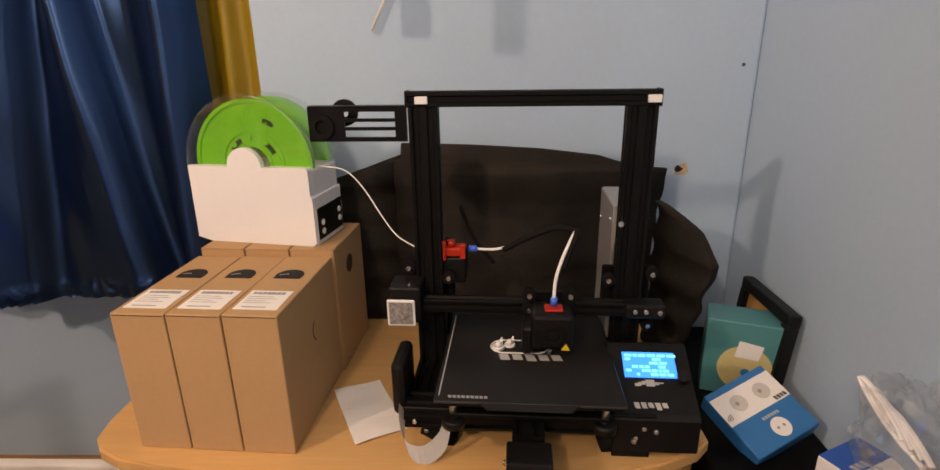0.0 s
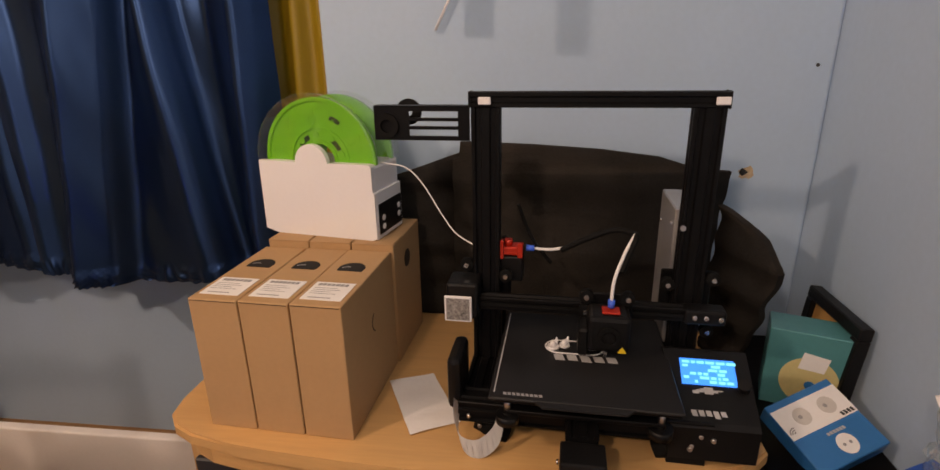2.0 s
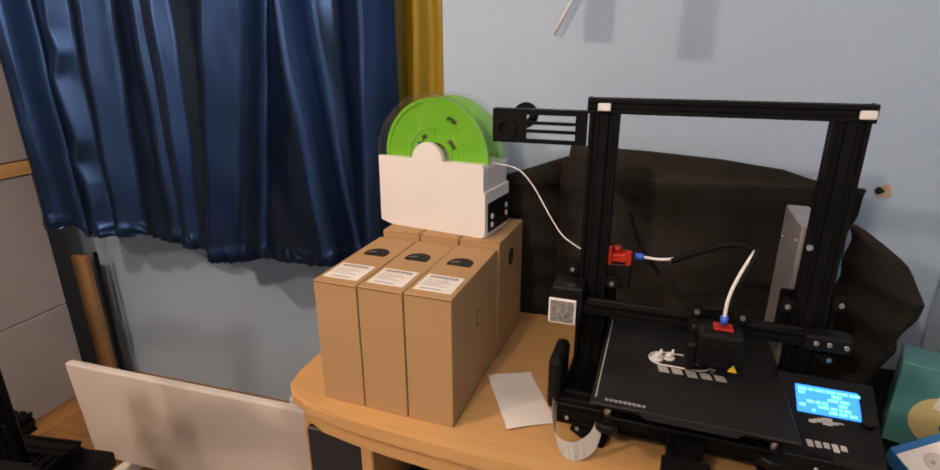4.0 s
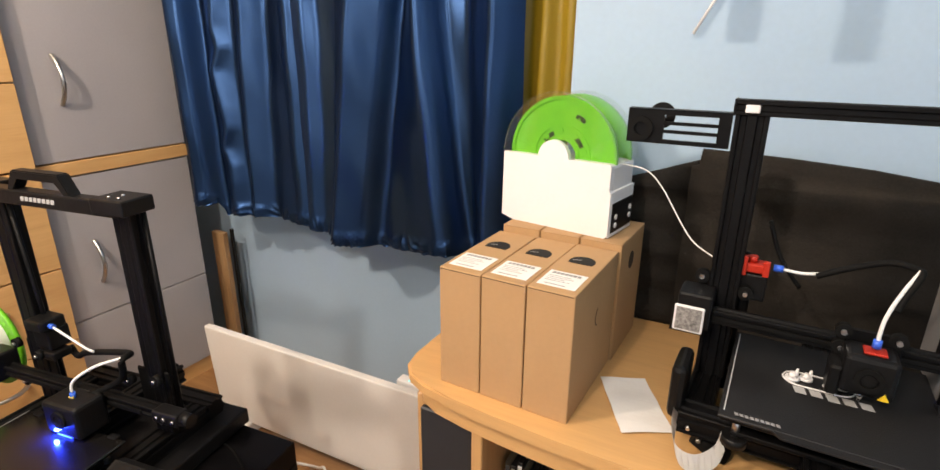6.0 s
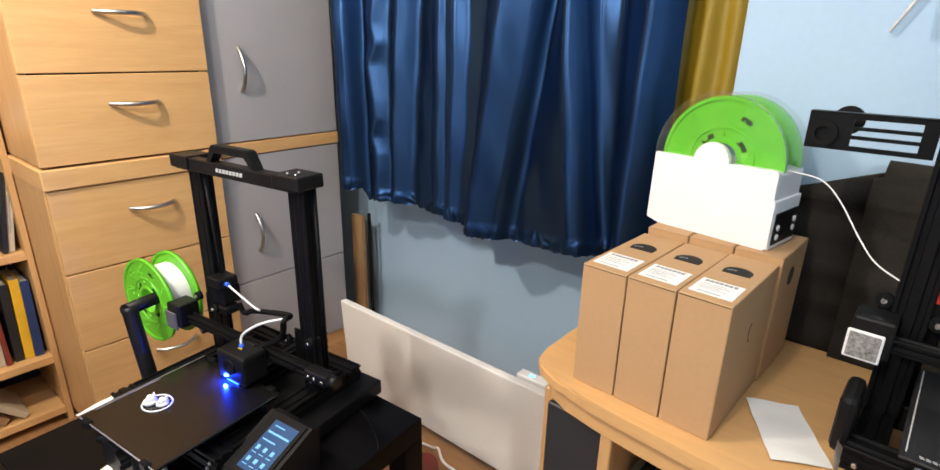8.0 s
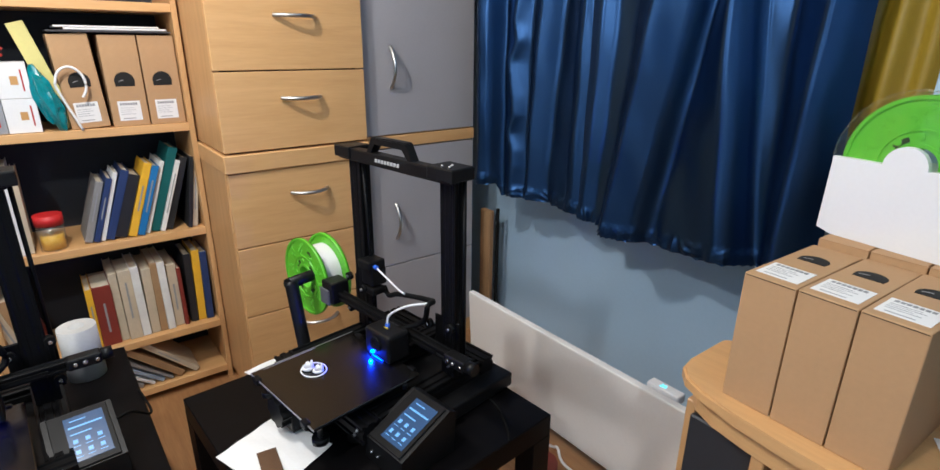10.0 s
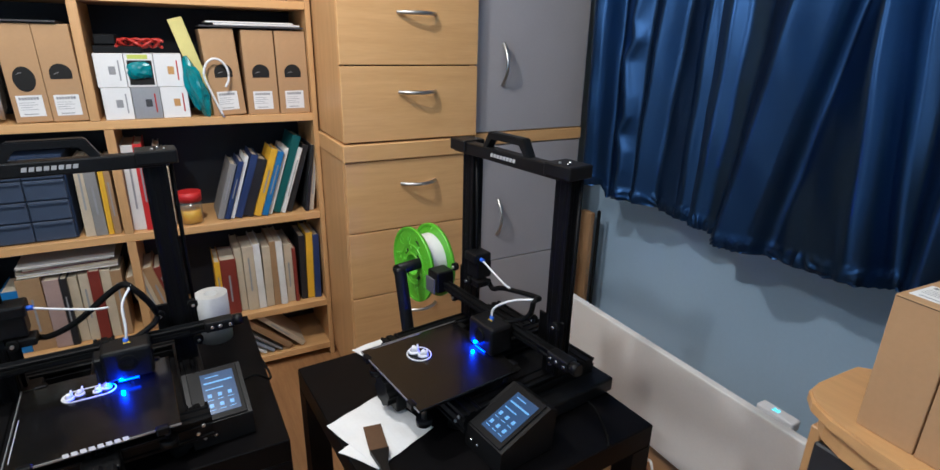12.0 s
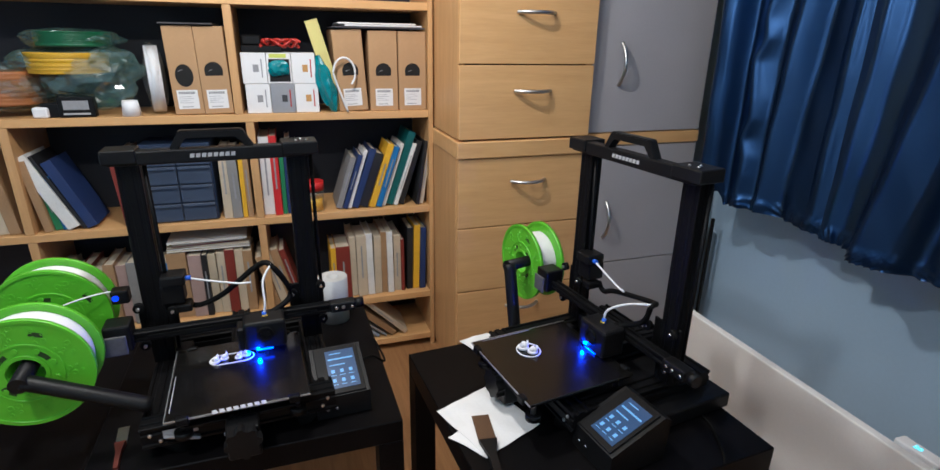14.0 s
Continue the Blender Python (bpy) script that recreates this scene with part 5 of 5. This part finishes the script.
def cable_bag():
    g = thing("cable_bag", "clear plastic bag holding a coiled white cable", "bag", pose(0.456, 0.532, 0.772, 0, 0, 0))
    part("film", crumpled((0.034, 0.060, 0.066), 4, 1.0, 4, 0.4), BAG, g)
    for k in range(4):
        c = Vector((-0.012 + 0.004 * k, 0.030 - 0.012 * k, 0.022 - 0.006 * k))
        along, across = Vector((0.1, -0.80, -0.42)) * 0.040, Vector((0.1, 0.35, 0.60)) * (0.012 + 0.002 * (k % 2))
        pts = [c + along * math.cos(a) + across * math.sin(a) for a in [2 * math.pi * i / 12 + 0.2 * k for i in range(12)]]
        part("coil", B().tube(pts, 0.0040, 8, 0.35), WHITEP, g, "flat white cable coil")
    part("wrapping", crumpled((0.020, 0.034, 0.026), 11, 1.0, 4, 0.35), mat("cream_wrap", (0.50, 0.44, 0.36), 0.6, vary=0.15, scale=40), g, "crumpled cream wrapping", pose(0.0, -0.050, -0.030))
    return g


cable_bag()
# Out of view; placed so both bulbs throw its shadow on the wall.
solid("shadow_bracket", B().box(-0.168, -0.122, 0.857, 0.863, 1.270, 1.60, 0.002).box(-0.168, -0.122, 0.857, 1.066, 1.60, 1.606, 0.002).box(-0.168, -0.122, 1.060, 1.066, 1.50, 1.60, 0.002), GREYLAM, "unseen grey bracket above the printer, added to cast the wall shadows", "bracket")
# Streak of reflected light on the wall, modelled as a thin white rod.
solid("light_streak_rod", B().rod((-0.180, 1.055, 1.205), (-0.120, 1.055, 1.320), 0.0025, 8), WHITEP, "thin white rod drawn for a streak of light on the wall", "rod")


# ---- cases in the desk ----
rnd = random.Random(21)
for k in range(16):
    x = -0.365 + k * 0.0128
    col = (PRINT_DARK, GREYMET, PAPER, CARD_DARK, PRINT)[k % 5]
    h = rnd.uniform(0.125, 0.142)
    c = thing("disc_case", "slim disc case standing on the desk shelf", "disc case", pose(x, 0.70 + rnd.uniform(0, 0.02), 0.358, 0, rnd.uniform(-2, 2), 0), "disc cases")
    part("shell", B().box(0, 0.0105, 0, 0.12, 0.0, h, 0.001), BAG if k % 3 == 0 else BLACKP, c)
    part("spine_paper", B().box(0.0015, 0.009, -0.0006, 0.0, 0.006, h - 0.006), col, c)


# ---- books and shelf contents ----
SPINES = {}


def ink(rgb):
    if rgb not in SPINES:
        SPINES[rgb] = mat("book_cloth", rgb, 0.5, vary=0.14, scale=18, grain=220, bump=0.1)
    return SPINES[rgb]


PAGES = mat("book_pages", (0.62, 0.55, 0.42), 0.85, vary=0.12, scale=40, grain=300, bump=0.3)
CREAMC, TAN, DKRED, WHITE = (0.55, 0.46, 0.33), (0.36, 0.22, 0.11), (0.20, 0.03, 0.02), (0.74, 0.73, 0.70)
NAVY, BLACK, YEL, BLUE, TEAL, RED_, GREY, GRN, PINK = (0.02, 0.04, 0.13), (0.015, 0.015, 0.017), (0.75, 0.42, 0.02), (0.02, 0.16, 0.42), (0.005, 0.10, 0.10), (0.55, 0.02, 0.02), (0.25, 0.24, 0.23), (0.03, 0.20, 0.08), (0.40, 0.28, 0.25)


def book(y, z, thick, high, rgb, lean=0.0, deep=0.16, back=0.0, words="book"):
    """A book with its spine to the room; lean in degrees towards +y."""
    lift = thick * math.sin(radians(lean)) if lean > 0 else 0.0
    tone = "dark" if sum(rgb) < 0.35 else "pale" if sum(rgb) > 1.3 else "coloured"
    m = pose(SHELF_X - 0.018 - back, y, z + lift + 0.0006, -lean, 0, 0)
    b = thing("book", tone + " bound book " + ("leaning" if abs(lean) > 3 else "standing") + " on the bookcase shelf", "book", m, "books on the shelves")
    c = B().box(-0.003, 0.0, 0, thick, 0, high, 0.001)
    c.box(-deep, -0.0025, 0, 0.002, 0, high).box(-deep, -0.0025, thick - 0.002, thick, 0, high)
    part("cover", c, ink(rgb), b)
    part("page_block", B().box(-deep + 0.004, -0.0032, 0.0021, thick - 0.0021, 0.003, high - 0.004), PAGES, b)
    if thick > 0.012 and rnd.random() < 0.5:
        t = B()
        lo, hi = high * rnd.uniform(0.22, 0.36), high * rnd.uniform(0.62, 0.84)
        w = min(0.0028, thick * 0.10)
        t.box(0.0, 0.0004, thick * 0.5 - w, thick * 0.5 + w, lo, hi)
        part("spine_print", t, PRINT, b)
    return b


def row(y, z, items, lean=0.0):
    for thick, high, rgb in items:
        book(y, z, thick, high, rgb, lean + rnd.uniform(-0.8, 0.8), rnd.uniform(0.13, 0.19), rnd.uniform(0.0, 0.02))
        y += thick / math.cos(radians(lean)) + 0.0012
    return y


S1, S2, S3, S0 = 0.9255, 0.5825, 0.2375, 0.0545
# second shelf, leaning group by the end panel
row(-0.062, S2, [(0.020, 0.19, GREY), (0.016, 0.20, NAVY), (0.012, 0.215, WHITE), (0.022, 0.22, NAVY), (0.032, 0.20, BLACK), (0.022, 0.235, YEL), (0.020, 0.225, BLUE), (0.013, 0.235, WHITE), (0.026, 0.275, TEAL), (0.013, 0.235, WHITE), (0.022, 0.24, BLACK)], 19)
row(0.222, S2, [(0.012, 0.235, BLACK), (0.016, 0.245, CREAMC)], 9)
row(-0.300, S2, [(0.034, 0.265, WHITE), (0.024, 0.27, RED_), (0.014, 0.23, GRN), (0.010, 0.235, NAVY), (0.016, 0.255, WHITE), (0.014, 0.24, CREAMC)])
row(-0.425, S2, [(0.026, 0.235, CREAMC), (0.030, 0.235, GREY), (0.014, 0.225, YEL), (0.018, 0.23, TAN)])
row(-0.93, S2, [(0.022, 0.22, TAN), (0.020, 0.20, GRN), (0.016, 0.17, BLUE)], -8)
row(-0.87, S2, [(0.034, 0.245, WHITE), (0.010, 0.25, BLACK), (0.030, 0.225, NAVY)], -23)
row(-0.715, S2, [(0.030, 0.22, DKRED), (0.022, 0.24, TAN)], -4)
row(-1.05, S2, [(0.030, 0.24, CREAMC), (0.030, 0.25, TAN)], -6)
# third shelf
row(-0.095, S3, [(0.018, 0.20, YEL), (0.050, 0.205, DKRED), (0.022, 0.235, CREAMC), (0.036, 0.240, CREAMC), (0.024, 0.245, WHITE), (0.026, 0.230, CREAMC), (0.022, 0.245, TAN), (0.022, 0.245, WHITE), (0.028, 0.225, CREAMC), (0.012, 0.21, DKRED)])
row(0.186, S3, [(0.022, 0.250, BLACK), (0.024, 0.258, YEL), (0.022, 0.250, NAVY)], 2)
row(-0.300, S3, [(0.022, 0.20, TAN), (0.026, 0.215, CREAMC), (0.028, 0.22, TAN), (0.020, 0.215, DKRED)], -14)
row(-0.665, S3, [(0.042, 0.205, BLUE), (0.060, 0.235, TAN), (0.040, 0.225, PINK), (0.018, 0.225, BLACK), (0.026, 0.22, CREAMC), (0.026, 0.225, CREAMC), (0.030, 0.235, DKRED), (0.026, 0.23, CREAMC), (0.030, 0.225, TAN)])
row(-0.96, S3, [(0.030, 0.21, TAN), (0.030, 0.22, CREAMC), (0.024, 0.2, GREY), (0.03, 0.215, DKRED), (0.035, 0.2, CREAMC), (0.03, 0.22, TAN), (0.03, 0.21, PINK), (0.028, 0.22, GREY)])


def pile(y0, y1, z, heights, palette, label):
    for k, h in enumerate(heights):
        m = pose(SHELF_X - 0.02 - rnd.uniform(0, 0.02), (y0 + y1) / 2, z + 0.0004, 0, 0, rnd.uniform(-6, 6))
        t = thing("magazine", label, "magazine", m, "flat magazines")
        w = (y1 - y0) / 2 * rnd.uniform(0.85, 1.0)
        part("cover", B().box(-0.20, 0, -w, w, h - 0.0015, h).box(-0.20, 0, -w, w, 0, 0.0015), ink(palette[k % len(palette)]), t)
        part("page_block", B().box(-0.198, -0.002, -w + 0.002, w - 0.002, 0.0016, h - 0.0016), PAGES, t)
        z += h + 0.0008


pile(-0.62, -0.36, S3 + 0.237, [0.010, 0.008, 0.012, 0.006], [WHITE, CREAMC, DKRED], "white and brown magazine lying flat on the books")
for y, thick, high, rgb, lean in ((0.000, 0.014, 0.17, GREY, -56), (0.035, 0.010, 0.19, WHITE, -53), (0.062, 0.012, 0.18, (0.30, 0.36, 0.45), -51), (0.092, 0.008, 0.20, GREY, -50), (0.118, 0.022, 0.20, TAN, -47), (0.168, 0.018, 0.21, CREAMC, -45)):
    book(y, S0, thick, high, rgb, lean)
pile(-0.75, -0.35, S0, [0.03, 0.03, 0.03, 0.025], [TAN, WHITE, GREY], "worn magazine lying in a pile on the bottom shelf")


# cartons on the upper shelf
STAND = Matrix(((0, 0, 1, 0), (1, 0, 0, 0), (0, 1, 0, 0), (0, 0, 0, 1)))
for y, tilt, wide in ((0.018, 3, 0.094), (0.120, 0, 0.094), (0.218, 0, 0.094), (-0.479, 1.0, 0.082), (-0.396, 1.0, 0.082)):
    carton(Matrix.Translation((SHELF_X - 0.225, y, S1 + (0.002 if tilt else 0.0))) @ pose(0, 0, 0, tilt, 0, 0) @ STAND, 0.255, wide, 0.205, "top", "brown spool carton with hand hole and sticker on the shelf", "cartons on the shelf", oval=y < -0.45)
for y0, y1, zz, c in ((-0.04, 0.26, 1.186, PRINT_DARK), (0.0, 0.25, 1.192, PAPER), (-0.02, 0.23, 1.198, PAPER), (-0.53, -0.385, 1.186, PRINT_DARK)):
    b = B().box(SHELF_X - 0.20, SHELF_X - 0.010, y0, y1, zz, zz + 0.005, 0.001)
    solid("envelope", b, c, "flat envelope lying on the shelf cartons", "envelope", None, "envelopes")
yl = B().box(-0.012, 0.0, -0.020, 0.020, 0.0, 0.29, 0.001)
solid("yellow_ruler", yl, mat("pale_yellow_card", (0.70, 0.62, 0.22), 0.5, vary=0.06), "pale yellow printed strip leaning on the cartons", "strip", pose(SHELF_X - 0.046, -0.026, S1 + 0.003, 15, 0, 0))
TEALFILM = mat("teal_film", (0.01, 0.20, 0.23), 0.25, vary=0.3, scale=30)
solid("teal_pouch", crumpled((0.030, 0.027, 0.080), 2), TEALFILM, "crumpled teal plastic pouch on the shelf", "pouch", pose(SHELF_X - 0.024, -0.068, S1 + 0.084, 12, 0, 0))


def small_box(y, z, w, h, body, mark):
    b = thing("small_carton", "small printed white carton stacked on the shelf", "carton", pose(SHELF_X - 0.016, y, z), "small cartons")
    part("body", B().box(-0.10, 0, 0, w, 0, h, 0.001), body, b)
    if mark is None:
        part("opening", B().box(0.0, 0.0006, w * 0.08, w * 0.94, h * 0.06, h * 0.80), GAP, b, "dark torn-open front")
        part("label", B().box(0.0, 0.0006, w * 0.12, w * 0.82, h * 0.84, h * 0.97), mat("lime_label", (0.55, 0.60, 0.10), 0.6, vary=0.06), b, "lime printed label")
        return
    part("print", B().box(0.0, 0.0005, w * 0.45, w * 0.68, h * 0.38, h * 0.62), mark, b)
    part("word_mark", B().box(0.0, 0.0005, w * 0.78, w * 0.83, h * 0.2, h * 0.8), PRINT if mark is PRINT else RED, b)


for k, (body, mark) in enumerate(((PAPER, PRINT), (PAPER, None), (PAPER, ORANGE))):
    small_box(-0.314 + 0.0735 * k, S1 + 0.0005, 0.072, 0.090, PAPER if k != 1 else GREYMET, mark or PRINT_DARK)
    small_box(-0.318 + 0.0735 * k, S1 + 0.0915, 0.072, 0.092, body, mark)
solid("teal_pouch", crumpled((0.012, 0.031, 0.024), 12), TEALFILM, "crumpled teal pouch stuffed into the open small carton", "pouch", pose(SHELF_X - 0.012, -0.210, S1 + 0.138))
solid("black_sleeve", B().box(-0.12, 0, -0.06, 0.06, 0, 0.020, 0.003).box(-0.11, -0.005, -0.055, 0.0, 0.021, 0.05, 0.004), BLACKP, "black sleeve and box lying on the small cartons", "sleeve", pose(SHELF_X - 0.02, -0.255, S1 + 0.1845))
for k in range(4):
    pts = [(SHELF_X - 0.03 + 0.012 * math.sin(i * 1.7 + k), -0.255 + 0.016 * i + 0.006 * math.cos(k + i), S1 + 0.212 + 0.011 * math.sin(i * 1.3 + k * 2)) for i in range(8)]
    solid("red_cable", B().tube(pts, 0.0045, 6), mat("red_cable", (0.45, 0.03, 0.02), 0.4), "red cable bundle lying on the cartons", "cable", None, "red cables")
pts = [(SHELF_X + 0.002, -0.01 + 0.034 * math.cos(a), S1 + 0.125 + 0.046 * math.sin(a)) for a in [-0.9 + 0.55 * i for i in range(9)]]
solid("charging_cable", B().tube(pts + [(SHELF_X + 0.002, -0.005, S1 + 0.0)], 0.0035, 8), TUBE, "looped white cord hanging on the cartons", "cable")


# bags and devices at the open end
def wound_bag(y, z, size, colour, seed, label):
    g = thing("spool_bag", label, "bag", pose(SHELF_X - 0.10, y, z))
    part("film", crumpled((size[0] * 1.12, size[1] * 1.15, size[2] * 1.25), seed, 1.0, 4, 0.22), DARKBAG, g)
    wind = random.Random(seed)
    prof = [(size[1] * 0.3, -size[2] * 0.85)]
    for k in range(25):
        prof.append((size[1] * (0.80 + 0.03 * (k % 2) + wind.uniform(-0.02, 0.02)), -size[2] * 0.85 + size[2] * 1.7 * k / 24))
    w = B().lathe(prof + [(size[1] * 0.3, size[2] * 0.85)])
    w.move(pose(0, 0, 0, -90, 0, 0))
    part("winding", w, colour, g)
    return g


wound_bag(-0.795, S1 + 0.150, (0.075, 0.125, 0.034), mat("yellow_filament", (0.62, 0.36, 0.015), 0.4, vary=0.15, grain=300, bump=0.3), 5, "yellow filament coil in a clear crumpled bag")
wound_bag(-0.770, S1 + 0.215, (0.075, 0.115, 0.024), mat("dark_green_filament", (0.01, 0.11, 0.04), 0.4, vary=0.2, grain=300, bump=0.3), 6, "dark green filament coil in a clear bag")
wound_bag(-0.960, S1 + 0.080, (0.075, 0.105, 0.055), mat("orange_filament", (0.35, 0.13, 0.04), 0.45, vary=0.2), 7, "orange filament coil in a clear crumpled bag")
solid("bag_film", crumpled((0.07, 0.13, 0.085), 9, 1.0, 4, 0.3), DARKBAG, "large crumpled clear bag on the shelf", "bag", pose(SHELF_X - 0.07, -0.73, S1 + 0.115))
g = thing("bagged_spool", "white spool in a clear bag standing on the shelf edge", "spool", pose(SHELF_X - 0.09, -0.574, S1 + 0.102, 0, 0, 11))
part("spool_disc", B().ring((0, 0, 0), (0, 1, 0), 0.03, 0.098, 0.036, 40), WHITEP, g)
part("film", crumpled((0.105, 0.032, 0.112), 3, 1.0, 3, 0.15), BAG, g)
solid("plastic_cap", B().rod((0, 0, 0), (0, 0, 0.045), 0.026, 24, 0.021), WHITEP, "white round plastic cap on the shelf", "cap", pose(SHELF_X - 0.03, -0.640, S1))
solid("white_plug", B().box(-0.03, 0.0, -0.02, 0.02, 0.0, 0.03, 0.006, 2), WHITEP, "small white plug on the shelf edge", "plug", pose(SHELF_X - 0.01, -0.865, S1))
d = thing("digital_meter", "black digital thermometer unit standing on the shelf", "meter", pose(SHELF_X - 0.014, -0.775, S1))
part("body", B().box(-0.03, 0, -0.046, 0.046, 0.0, 0.058, 0.004, 2), BLACKP, d)
part("display", B().box(0.0, 0.001, -0.032, 0.032, 0.022, 0.048), PRINT, d, "grey display")
part("print", B().box(0.0, 0.0008, -0.034, 0.034, 0.008, 0.013), LETTER, d)
d = thing("digital_meter", "small black module standing on the shelf", "meter", pose(SHELF_X - 0.02, -0.835, S1))
part("body", B().box(-0.03, 0, -0.03, 0.03, 0.0, 0.040, 0.003, 2), BLACKP, d)


def organiser():
    o = thing("drawer_organiser", "dark blue plastic organiser with small drawers on the shelf", "organiser", pose(SHELF_X - 0.022, -0.645, S2 + 0.0005))
    part("housing", B().box(-0.17, -0.012, -0.003, 0.203, 0.0, 0.252, 0.003), mat("dark_blue_plastic", (0.02, 0.035, 0.075), 0.4, vary=0.1), o)
    body = mat("blue_drawer_plastic", (0.050, 0.068, 0.110), 0.35, vary=0.1)
    for r in range(4):
        for c in range(2):
            f = part("drawer", B().box(-0.014, 0.0, 0.001 + 0.100 * c, 0.098 + 0.100 * c, 0.003 + 0.061 * r, 0.060 + 0.061 * r, 0.002), body, o)
            part("lip", B().box(0.0, 0.006, 0.004 + 0.100 * c, 0.095 + 0.100 * c, 0.052 + 0.061 * r, 0.056 + 0.061 * r), body, f)


organiser()
j = thing("jar", "clear jar with red lid on the bookcase shelf", "jar", pose(SHELF_X - 0.05, -0.135, S2))
part("glass", B().rod((0, 0, 0), (0, 0, 0.075), 0.034, 28), BAG, j)
part("lid", B().rod((0, 0, 0.075), (0, 0, 0.105), 0.036, 28), ink(RED_), j, "red lid")
part("content", B().rod((0, 0, 0.003), (0, 0, 0.045), 0.029, 20), ink(YEL), j)
